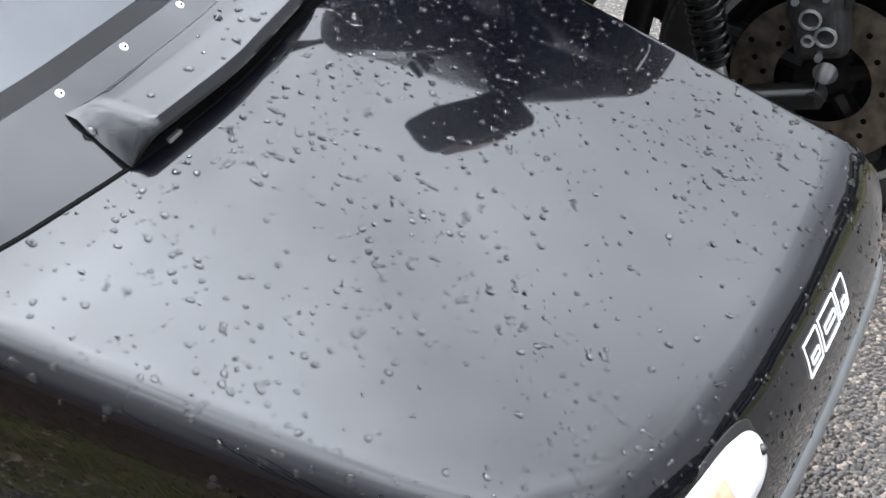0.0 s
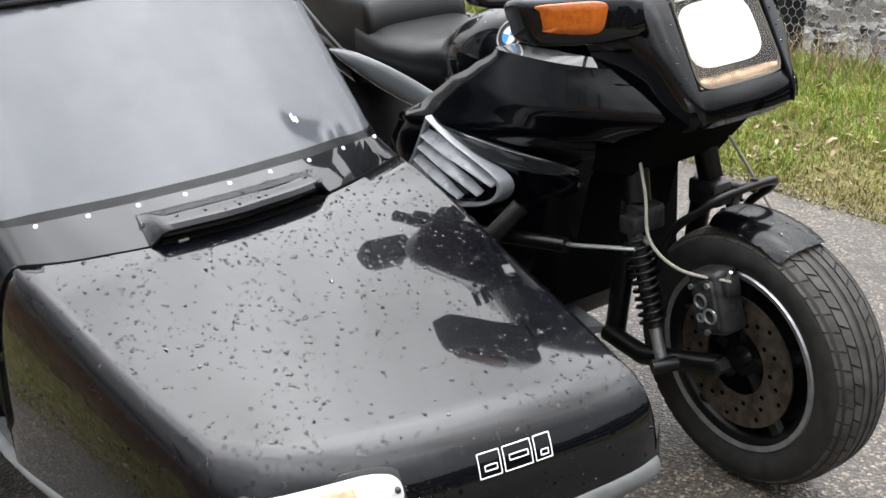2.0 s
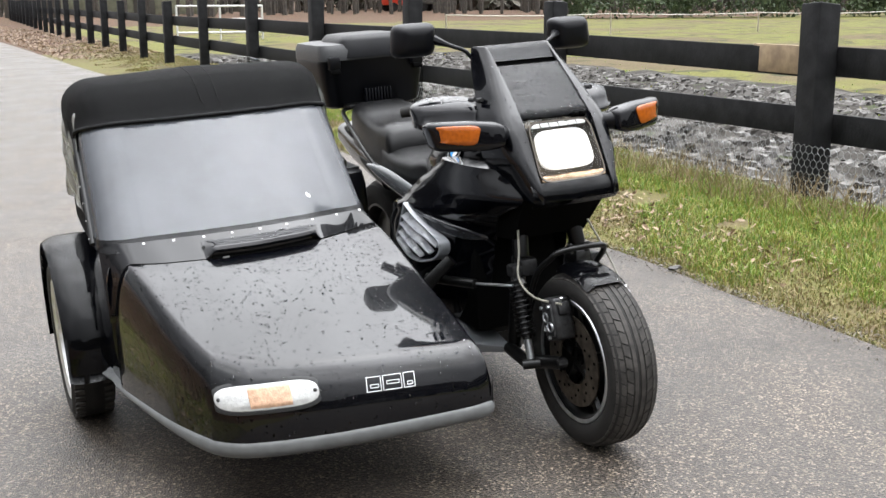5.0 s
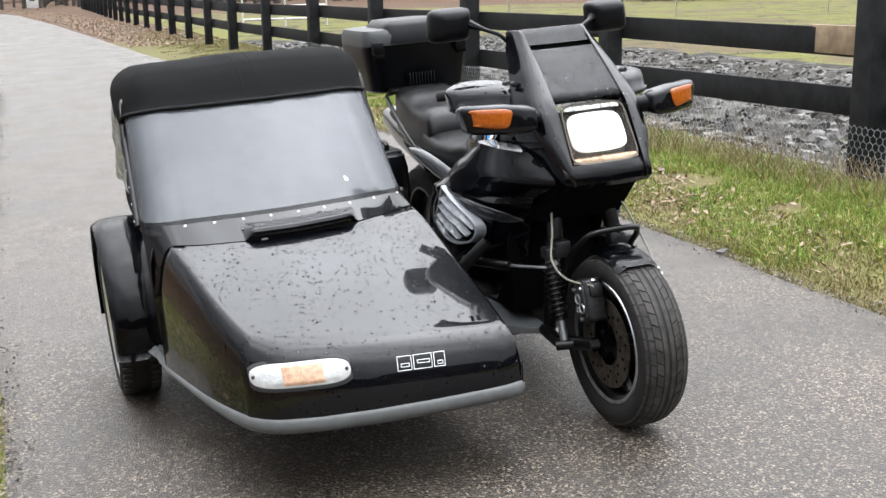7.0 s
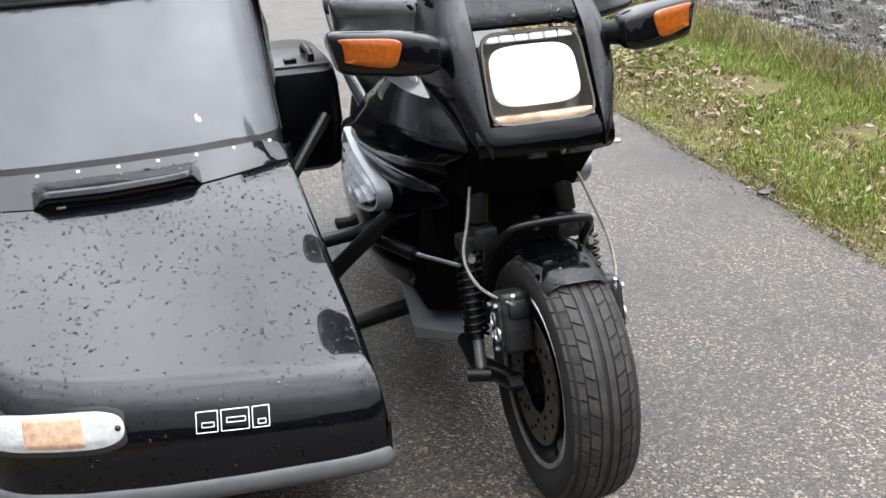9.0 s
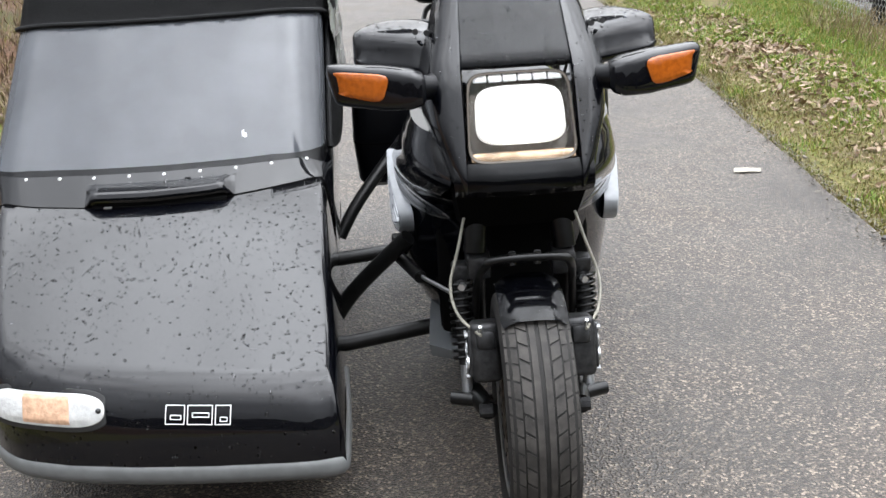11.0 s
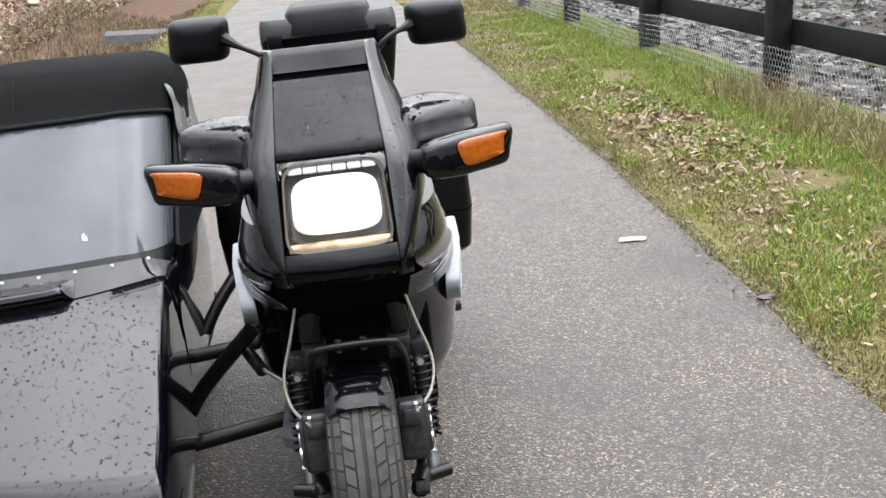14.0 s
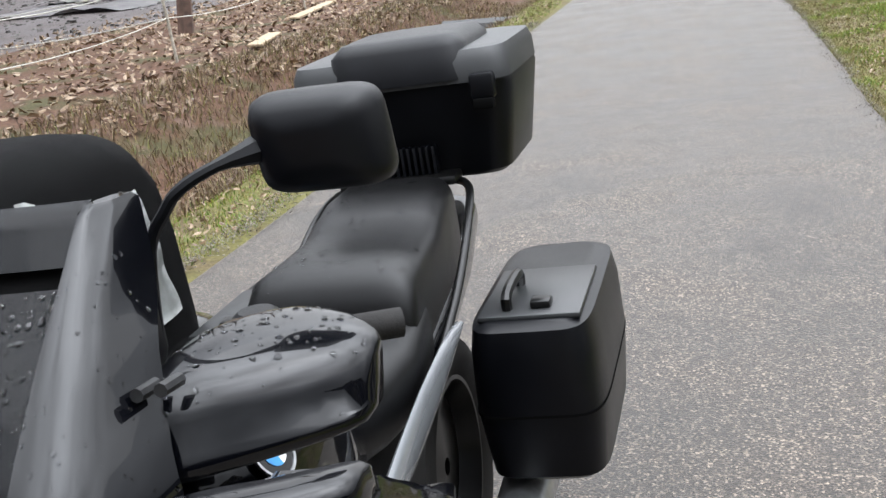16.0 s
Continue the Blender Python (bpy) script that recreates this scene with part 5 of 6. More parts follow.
for s in (-1, 1):
    spin([(0.2875, s * 0.019), (0.2925, s * 0.018), (0.2925, s * 0.005), (0.2875, s * 0.004)], 64, centre=FW, bm=bm)
part("tread", bm, TREAD, rim, smooth=30)
for ob in rim.children:                      # a low tyre
    if ob.name.startswith(("tyre", "tread")):
        for v in ob.data.vertices:
            d = Vector((0, v.co.y - FW[1], v.co.z - FW[2]))
            r = 0.194 + (d.length - 0.192) * 0.80
            d *= r / d.length
            v.co = Vector((FW[0] + (v.co.x - FW[0]) * 0.99, FW[1] + d.y, FW[2] + d.z))
for s in (-1, 1):
    disc = part("brake_disc", spin([(0.075, s * 0.058), (0.145, s * 0.058), (0.145, s * 0.063), (0.075, s * 0.063)], 48, centre=FW), RUST, rim, "worn steel brake disc")
    hole = None
    for k in range(30):
        a = k * math.tau / 30
        r = (0.092, 0.11, 0.128)[k % 3]
        if hole is None:
            hole = part("vent_hole", tube([(s * 0.0635, 0, 0), (s * 0.0645, 0, 0)], 0.005, 8), MATT, disc)
            h = hole
        else:
            h = new("vent_hole", hole.data)
            h.parent = disc
        h.location = (FW[0], FW[1] + r * math.cos(a), FW[2] + r * math.sin(a))
    bm = bmesh.new()
    for k in range(5):
        a = k * math.tau / 5 + 0.3
        tube([(FW[0] + s * 0.03, FW[1] + 0.04 * math.cos(a), FW[2] + 0.04 * math.sin(a)), (FW[0] + s * 0.035, FW[1] + 0.17 * math.cos(a), FW[2] + 0.17 * math.sin(a))], 0.018, 8, bm)
    part("spoke", bm, BLKMET, rim)

# leading-link fork: stanchions, swing arm, shock absorbers
for s in (-1, 1):
    fx = X0 + s * 0.094
    part("fork_tube", tube([(fx, 0.20, 0.86), (fx, 0.125, 0.68), (fx + s * 0.012, 0.10, 0.56)], 0.0265, 16), BLKMET, mc, smooth=60)
    part("fork_clamp", box((fx + s * 0.005 - 0.028, 0.055, 0.505), (fx + s * 0.005 + 0.028, 0.135, 0.56), 0.008), STEEL, mc)
    part("fork_leg", tube([(fx + s * 0.01, 0.115, 0.56), (fx + s * 0.012, 0.15, 0.36), (fx + s * 0.012, 0.17, 0.24)], 0.024, 12), BLKMET, mc)
    sx = X0 + s * 0.143
    shock = part("shock_absorber", tube([(sx, -0.012, 0.245), (sx, 0.012, 0.32)], 0.013, 14), ALU, mc, "coil shock absorber with a chrome lower rod")
    part("damper_body", tube([(sx, 0.010, 0.315), (sx, 0.072, 0.51)], 0.016, 14), STEEL, shock)
    part("upper_eye", box((sx - 0.02, 0.055, 0.505), (sx + 0.02, 0.10, 0.545), 0.008), STEEL, shock)
    pts = []
    for k in range(0, 11 * 12 + 1):
        u = k / (11 * 12)
        a = k * math.tau / 12
        c = Vector((sx, 0.012 + 0.056 * u, 0.322 + 0.178 * u))
        pts.append(c + Vector((math.cos(a) * 0.0265, math.sin(a) * 0.0265 * 0.95, -math.sin(a) * 0.008)))
    part("coil_spring", tube(pts, 0.0042, 6), BLKMET, shock, smooth=60)
    part("bolt", tube([(sx - s * 0.004 + s * 0.0, 0.045, 0.500), (sx + s * 0.0, 0.030, 0.500)], 0.009, 6), ALU, shock, "bright hexagon bolt")
    arm = bmesh.new()
    tube([(fx + s * 0.03, 0.175, 0.235), (fx + s * 0.035, 0.06, 0.225), (fx + s * 0.01, FW[1], FW[2])], 0.022, 12, arm, )
    tube([(fx + s * 0.0, -0.06, 0.25), (fx + s * 0.085, -0.02, 0.245)], 0.016, 12, arm)
    part("swing_arm", arm, BLKMET, mc, "black tubular leading-link swing arm", smooth=60)
    turn = Matrix.Translation((X0 + s * 0.103, -0.122, 0.412)) @ Matrix.Rotation(radians(-16), 4, "X")
    bm = box((-0.033, -0.040, -0.066), (0.033, 0.040, 0.066), 0.013, 3, m=turn)
    box((s * 0.030 - 0.010, -0.030, -0.052), (s * 0.030 + 0.010, 0.028, 0.050), 0.007, 2, bm, turn)
    box((-0.020, -0.052, 0.010), (0.020, -0.030, 0.050), 0.006, 2, bm, turn)
    cal = part("brake_caliper", bm, STEEL, mc, "weathered dark brake caliper")
    for dy, dz, rr in ((0.004, 0.008, 0.0165), (-0.014, -0.022, 0.0165), (0.012, -0.026, 0.010)):
        bm = bmesh.new()
        bm = spin([(rr, s * 0.038), (rr, s * 0.043), (rr - 0.0035, s * 0.044), (rr - 0.0045, s * 0.039)], 20, centre=(0, dy, dz))
        bm.transform(turn)
        part("piston_cap", bm, ALU, cal)
    for dy, dz in ((-0.022, 0.040), (0.022, 0.038), (0.0, -0.055)):
        part("bolt", tube([turn @ Vector((s * 0.036, dy, dz)), turn @ Vector((s * 0.045, dy, dz))], 0.006, 6), ALU, cal)
    part("bleed_nipple", tube([turn @ Vector((s * 0.01, -0.045, 0.045)), turn @ Vector((s * 0.012, -0.062, 0.062))], 0.004, 6), ALU, cal)
    part("axle_nut", tube([(fx + s * 0.0, FW[1], FW[2]), (fx + s * 0.03, FW[1], FW[2])], 0.016, 8), STEEL, mc)
    hose = bend([(fx + s * 0.02, 0.10, 0.70), (fx + s * 0.05, 0.04, 0.60), (fx + s * 0.075, 0.0, 0.52), (fx + s * 0.062, -0.07, 0.475), (fx + s * 0.02, -0.165, 0.468)], 8)
    part("brake_hose", tube(hose, 0.0036, 8), HOSE, mc, "pale braided brake hose")
part("link_rod", tube([(X0 - 0.17, 0.04, 0.488), (X0 - 0.225, 0.165, 0.474), (X0 - 0.25, 0.25, 0.465)], 0.005, 8), ALU, mc, "thin bright steering damper rod")
part("damper_cylinder", tube([(X0 - 0.235, 0.18, 0.472), (X0 - 0.30, 0.42, 0.45)], 0.016, 12), BLKMET, mc)

# mudguard and its bar
rings = []
for i in range(15):
    a = radians(74 + 39 * i / 14)
    row = []
    for j in range(13):
        k = -1 + j / 6
        rr = 0.303 - 0.0012 * i - 0.020 * abs(k) ** 4.0
        w = 0.071 - 0.005 * (i in (0, 14))
        row.append((FW[0] + w * k, FW[1] + rr * math.cos(a), FW[2] + rr * math.sin(a)))
    rings.append(row)
bm = loft(rings, closed=False)
bmesh.ops.solidify(bm, geom=bm.faces[:], thickness=0.004)
guard = part("front_mudguard", bm, PAINT, mc, "short glossy black front mudguard with rain drops", smooth=60)
bar = bend([(X0 - 0.115, 0.05, 0.40), (X0 - 0.108, 0.0, 0.52), (X0 - 0.096, -0.07, 0.585), (X0 - 0.065, -0.095, 0.612), (X0 + 0.065, -0.095, 0.612), (X0 + 0.096, -0.07, 0.585), (X0 + 0.108, 0.0, 0.52), (X0 + 0.115, 0.05, 0.40)], 6)
part("mudguard_bar", tube(bar, 0.0095, 10), BLKMET, mc, smooth=60)
for k in (-0.035, 0.02):
    part("bar_bolt", tube([(X0 + k, -0.095, 0.600), (X0 + k, -0.095, 0.628)], 0.008, 8), STEEL, mc)

# upper fairing ---------------------------------------------------
nose_y = flowing(((0.740, -0.090), (0.765, -0.100), (0.80, -0.096), (0.83, -0.076), (0.998, 0.016), (1.10, 0.125), (1.179, 0.220), (1.22, 0.268), (1.26, 0.31)), 0.05)


def fair_half(z):
    """Half widths of the upper fairing: inner edge of the pillar, its front corner, and the widest rear edge with its y."""
    return lerp(((0.755, 0.118, 0.134, 0.155, 0.06), (0.80, 0.119, 0.146, 0.175, 0.10), (0.90, 0.118, 0.172, 0.208, 0.14), (0.97, 0.1175, 0.176, 0.212, 0.16), (1.0, 0.1175, 0.170, 0.204, 0.17),
                 (1.08, 0.112, 0.152, 0.178, 0.23), (1.145, 0.108, 0.138, 0.156, 0.295), (1.215, 0.104, 0.126, 0.138, 0.325)), z)


for s in (-1, 1):
    rings = []
    for i in range(25):
        z = 0.765 + (1.212 - 0.765) * i / 24
        a, b, c, yr = fair_half(z)
        y = nose_y(z)
        sec = [(a, y + 0.035), (a, y + 0.008), (a + 0.004, y), ((a + b) / 2, y + 0.002), (b - 0.008, y + 0.01), (b + 0.006, y + 0.025), (c * 0.55 + b * 0.45, y + 0.4 * (yr - y)), (c, yr), (c - 0.012, yr + 0.004), (b - 0.012, y + 0.06)]
        rings.append([(X0 + s * x, yy, z) for x, yy in sec])
    mid = sum((Vector(p) for p in rings[-1]), Vector()) / len(rings[-1])
    rings.append([tuple(Vector(p).lerp(mid, 0.25) + Vector((0, 0.003, 0.006))) for p in rings[-1]])
    rings.append([tuple(Vector(p).lerp(mid, 0.6) + Vector((0, 0.003, 0.003))) for p in rings[-1]])
    part("fairing_pillar", loft(rings), PAINT, mc, "glossy black headlamp fairing side", smooth=50)
# centre panel above the lamp, recessed
def panel_pt(k, z, sink):
    a = fair_half(z)[0]
    return (X0 + k * (a + 0.004), nose_y(z) + sink - 0.004 * (1 - k * k), z)
rings = [[panel_pt(-1 + j / 6, 1.001 + 0.157 * i / 10, 0.006 if i else 0.02) for j in range(13)] for i in range(11)]
bm = loft(rings, closed=False)
bmesh.ops.solidify(bm, geom=bm.faces[:], thickness=0.004)
panel = part("front_panel", bm, PAINT, mc, "glossy black panel spotted with rain", smooth=50)
# near-black sheet stands for the shade in the gap under the flap
part("vent_gap", loft([[panel_pt(-1 + j / 6, z, sk) for j in range(13)] for z, sk in ((1.152, 0.03), (1.178, 0.035))], closed=False), MATT, mc)
rings = [[panel_pt(-1 + j / 6, 1.172 + 0.042 * i / 5, 0.012 - 0.012 * (i / 5)) for j in range(13)] for i in range(6)]
rings.append([(p[0], p[1] + 0.03, p[2] + 0.006) for p in rings[-1]])
bm = loft(rings, closed=False)
bmesh.ops.solidify(bm, geom=bm.faces[:], thickness=0.004)
part("top_flap", bm, PAINT, mc, "black wind deflector flap", smooth=40)
for k, w in ((0.58, 0.014), (0.80, 0.014)):
    p, q = panel_pt(k, 1.003, 0.0005), panel_pt(k, 1.019, 0.0005)
    part("model_mark", box((p[0] - w / 2, p[1] - 0.003, p[2]), (p[0] + w / 2, q[1] - 0.001, q[2] - 0.006), 0.002), MATT, panel)
# lower lip of the fairing
rings = []
for i in range(5):
    z = 0.750 + 0.074 * i / 4
    hw = 0.15
    rings.append([(X0 + hw * k, nose_y(z) - 0.006 * (i in (1, 2, 3)) + 0.02 * abs(k) ** 3 + (0.012 if i == 0 else 0), z + 0.0) for k in [-1 + j / 6 for j in range(13)]])
bm = loft(rings, closed=False)
bmesh.ops.solidify(bm, geom=bm.faces[:], thickness=0.01)
part("fairing_lip", bm, PAINT, mc, smooth=50)
# headlamp
CLR = bpy.data.materials.new("lamp_glass")
CLR.use_nodes = True
n2 = CLR.node_tree
n2.nodes.clear()
o2 = n2.nodes.new("ShaderNodeOutputMaterial")
g2 = n2.nodes.new("ShaderNodeBsdfGlossy")
g2.inputs["Roughness"].default_value = 0.03
t2 = n2.nodes.new("ShaderNodeBsdfTransparent")
f2 = n2.nodes.new("ShaderNodeFresnel")
f2.inputs["IOR"].default_value = 1.18
x2 = n2.nodes.new("ShaderNodeMixShader")
n2.links.new(f2.outputs[0], x2.inputs["Fac"])
n2.links.new(t2.outputs[0], x2.inputs[1])
n2.links.new(g2.outputs[0], x2.inputs[2])
n2.links.new(x2.outputs[0], o2.inputs["Surface"])


def lamp_plane(a, b, d):
    """a: -1..1 across, b: 0..1 up the lamp's face, d: metres behind it."""
    z = 0.822 + 0.176 * b
    return Vector((X0 + (0.1185 - 0.008 * b) * a, nose_y(z) + 0.004 + d * 0.95, z - d * 0.15))


def lamp_rect(a0, a1, b0, b1, d, n=40, p=7.0):
    return [lamp_plane((a0 + a1) / 2 + u * (a1 - a0) / 2, (b0 + b1) / 2 + v * (b1 - b0) / 2, d) for u, v in squircle(0, 0, 1, 1, n, p)]


bm = loft([lamp_rect(-1, 1, 0, 1, 0.004), lamp_rect(-0.99, 0.99, 0.01, 0.99, 0.0), lamp_rect(-0.95, 0.95, 0.03, 0.97, 0.001), lamp_rect(-0.93, 0.93, 0.05, 0.95, 0.035), lamp_rect(-0.9, 0.9, 0.07, 0.93, 0.06)], caps=False)
bm.faces.new([v for v in bm.verts][-40:])
hl = part("headlamp", bm, mat("dark_bezel", (0.07, 0.06, 0.05), 0.25, 0.6, spec=0.3), mc, "rectangular headlamp shining white", smooth=40)
part("reflector", loft([lamp_rect(-0.76, 0.76, 0.24, 0.80, 0.034, 48, 3.6), lamp_rect(-0.84, 0.84, 0.19, 0.84, 0.016, 48, 4.2), lamp_rect(-0.80, 0.80, 0.21, 0.82, 0.010, 48, 4.2), lamp_rect(-0.4, 0.4, 0.37, 0.67, 0.006, 48, 4)]), GLOW, hl, "burning headlamp glass")
STRIP = mat("clear_strip_lens", (0.55, 0.55, 0.54), 0.1, var=0.2, scale=90, bump=0.6, bscale=90)
for k in range(6):
    a = -0.86 + k * 0.29
    part("strip_segment", loft([lamp_rect(a, a + 0.27, 0.885, 0.965, 0.02, 16, 6), lamp_rect(a, a + 0.27, 0.885, 0.965, 0.006, 16, 6), lamp_rect(a + 0.03, a + 0.24, 0.90, 0.95, 0.003, 16, 6)]), STRIP, hl)
part("lower_lens", loft([lamp_rect(-0.94, 0.94, 0.02, 0.125, 0.02, 24, 7), lamp_rect(-0.94, 0.94, 0.02, 0.125, 0.004, 24, 7), lamp_rect(-0.88, 0.88, 0.035, 0.11, 0.002, 24, 7)]), mat("smoked_lower_lens", (0.35, 0.24, 0.15), 0.08, 0.5, var=0.5, scale=35, bump=0.5, bscale=60), hl, "smoked lower lamp strip")
glass = part("lamp_glass", loft([lamp_rect(-0.97, 0.97, 0.02, 0.98, 0.0015), lamp_rect(-0.5, 0.5, 0.25, 0.75, -0.004)], caps=True), CLR, hl)
glass.visible_shadow = False

# indicators in their pods, with short stalks
for s in (-1, 1):
    def pod(u, w=1.0):
        """u: 0 at the fairing, 1 at the tip."""
        x = 0.196 + 0.205 * u
        yf = -0.026 + 0.086 * u ** 1.3
        hy, hz = 0.048 - 0.010 * u, 0.038 + 0.009 * min(1, u * 2.5) - 0.003 * u
        zc = 0.974 + 0.005 * u
        out = []
        for r, q in squircle(0, 0, 1, 1, 36, 5):
            # the top edge runs further out than the bottom, the front leans back
            out.append((X0 + s * (x + 0.007 * q * (u > 0.5)), yf + hy * w * (1 + r) + hy * (1 - w) + 0.16 * hz * q * w, zc + hz * q * w - 0.006 * (r > 0.3) * (q > 0)))
        return out
    pd = part("indicator_pod", loft([pod(0, 0.6), pod(0.04, 0.85), pod(0.15), pod(0.3), pod(0.45), pod(0.6), pod(0.75), pod(0.88), pod(0.96, 0.97), pod(1.0, 0.86), pod(1.02, 0.6)]), PAINT, mc, "black indicator pod with an orange lens", smooth=45)
    def lens(a, b, d):
        """a: 0 inner to 1 outer, b: -1 bottom to 1 top."""
        u = 0.41 + 0.60 * a - 0.05 * b * (1 - a)
        q = 0.10 + 0.66 * b * (1 - 0.50 * max(0.0, -b) * a ** 2)
        hz = 0.047 - 0.003 * u
        x = 0.196 + 0.205 * u
        y = -0.026 + 0.086 * u ** 1.3 + 0.16 * hz * q - d + 0.016 * max(0.0, u - 0.90) / 0.1
        return (X0 + s * (x + 0.007 * q * min(1, max(0, (u - 0.4) * 8))), y, 0.974 + 0.005 * u + hz * q)
    rings = []
    for d, g in ((-0.014, 1.0), (0.0030, 1.0), (0.0052, 0.93), (0.0062, 0.5)):
        rings.append([lens(0.5 + 0.5 * g * a, g * b, d) for a, b in squircle(0, 0, 1, 1, 32, 4.5)])
    part("amber_lens", loft(rings), AMBER, pd, "orange indicator lens", smooth=60)
    part("pod_joint", tube([(X0 + s * 0.165, 0.07, 0.965), (X0 + s * 0.19, 0.035, 0.970), (X0 + s * 0.215, 0.028, 0.972)], 0.03, 14, radii=[0.036, 0.026, 0.032]), PLASTIC, mc)

# mirrors
for s in (-1, 1):
    mx, mz = (0.345, 1.228) if s > 0 else (-0.238, 1.246)
    def mr(d, g):
        return [(mx + 0.074 * g * a - s * 0.004 * b, 0.435 + d, mz + 0.055 * g * b + s * 0.0) for a, b in squircle(0, 0, 1, 1, 32, 5.5)]
    mir = part("mirror", loft([mr(0.028, 0.98), mr(0.02, 1.0), mr(0.0, 0.98), mr(-0.02, 0.88), mr(-0.032, 0.68), mr(-0.036, 0.3)]), PLASTIC, mc, "matt black mirror housing", smooth=60)
    part("mirror_glass", loft([mr(0.029, 0.92), mr(0.0295, 0.90)]), mat("mirror_silver", (0.8, 0.8, 0.8), 0.02, 1.0), mir)
    e = 0.0 if s < 0 else 0.018
    stalk = bend([(X0 + s * (0.095 + e), 0.34, 1.05), (X0 + s * (0.10 + e), 0.355, 1.145), (X0 + s * (0.125 + e), 0.36, 1.186), (X0 + s * (0.145 + e), 0.365, 1.206), (X0 + s * (0.18 + e), 0.385, 1.222), (mx - s * 0.055, 0.43, mz + 0.002)], 4)
    part("mirror_stalk", tube(stalk, 0.007, 8, radii=[0.0068] * 17 + [0.009, 0.013, 0.017, 0.019]), PLASTIC, mir)

# hand guards, handlebar and grips
for s in (-1, 1):
    def hg(u, w=1.0):
        x = 0.150 + 0.208 * u
        yf = 0.168 + 0.115 * u ** 1.6
        yb = 0.335 + 0.06 * math.sin(u * 3.0)
        zt = 1.062 + 0.010 * math.sin(u * 3.1) - 0.012 * u
        zb = 0.958 + 0.014 * u
        out = []
        for r, q in squircle(0, 0, 1, 1, 32, 5.5):
            yy = (yf + yb) / 2 + r * (yb - yf) / 2 * w
            out.append((X0 + s * x, yy + 0.012 * q, (zt + zb) / 2 + q * (zt - zb) / 2 * w - 0.02 * max(0, -r) ** 2 * (q > 0)))
        return out
    gd = part("hand_guard", loft([hg(0, 0.55), hg(0.02, 0.78), hg(0.08, 0.93), hg(0.2), hg(0.35), hg(0.5), hg(0.65), hg(0.8), hg(0.9, 0.97), hg(0.97, 0.88), hg(1.0, 0.7)]), PAINT, mc, "rounded black hand guard wet with rain", smooth=60)
    for dx, dz in ((0.185, 0.022), (0.21, 0.026)):
        part("guard_bolt", tube([(X0 + s * dx, 0.20, 1.038 + dz), (X0 + s * dx, 0.165, 1.042 + dz)], 0.007, 8), STEEL, gd)
    part("grip", tube([(X0 + s * 0.20, 0.36, 1.03), (X0 + s * 0.345, 0.45, 1.015)], 0.017, 12), RUBBER, mc)
part("handlebar", tube(bend([(X0 - 0.30, 0.43, 0.995), (X0 - 0.16, 0.36, 1.0), (X0 - 0.08, 0.36, 0.99), (X0 + 0.08, 0.36, 0.99), (X0 + 0.16, 0.36, 1.0), (X0 + 0.30, 0.43, 0.995)], 5), 0.012, 10), BLKMET, mc)
part("instrument_cluster", box((X0 - 0.12, 0.27, 1.02), (X0 + 0.12, 0.36, 1.12), 0.02), PLASTIC, mc)
for s in (-1, 1):
    res = part("fluid_reservoir", spin([(0.0, 0.0), (0.026, 0.0), (0.028, 0.004), (0.028, 0.03), (0.02, 0.036), (0.0, 0.036)], 16, "z", (X0 + s * 0.19, 0.42, 1.015)), PLASTIC, mc)

    part("switch_housing", box((X0 + s * 0.175 - 0.022, 0.385, 0.975), (X0 + s * 0.175 + 0.022, 0.43, 1.02), 0.008), PLASTIC, mc)
    part("bar_clamp", box((X0 + s * 0.06 - 0.018, 0.345, 0.965), (X0 + s * 0.06 + 0.018, 0.385, 1.005), 0.006), ALU, mc, "bright handlebar clamp")
    part("control_cable", tube(bend([(X0 + s * 0.20, 0.40, 0.99), (X0 + s * 0.15, 0.33, 1.0), (X0 + s * 0.14, 0.26, 0.95), (X0 + s * 0.10, 0.26, 0.86)], 5), 0.004, 6), RUBBER, mc)
    part("brake_lever", tube(bend([(X0 + s * 0.18, 0.36, 0.99), (X0 + s * 0.24, 0.355, 0.985), (X0 + s * 0.33, 0.385, 0.98)], 4), 0.006, 8), ALU, mc)
# side fairing and belly
def side_slice(z):
    return lerp(((0.25, 0.40, 0.74, 0.15, 0.18), (0.29, 0.34, 0.80, 0.135, 0.245), (0.36, 0.29, 0.82, 0.135, 0.278), (0.48, 0.25, 0.82, 0.135, 0.292), (0.58, 0.22, 0.80, 0.135, 0.292), (0.66, 0.17, 0.74, 0.135, 0.285),
                 (0.70, 0.10, 0.66, 0.175, 0.275), (0.765, -0.03, 0.57, 0.155, 0.262), (0.80, 0.0, 0.50, 0.16, 0.25), (0.85, 0.06, 0.42, 0.17, 0.235)), z)


def fairing_side(y, z):
    y0, y1, w0, w1 = side_slice(z)
    u = min(1.0, max(0.0, (y - y0) / (y1 - y0)))
    return w0 + (w1 - w0) * (1 - (1 - u) ** 4)


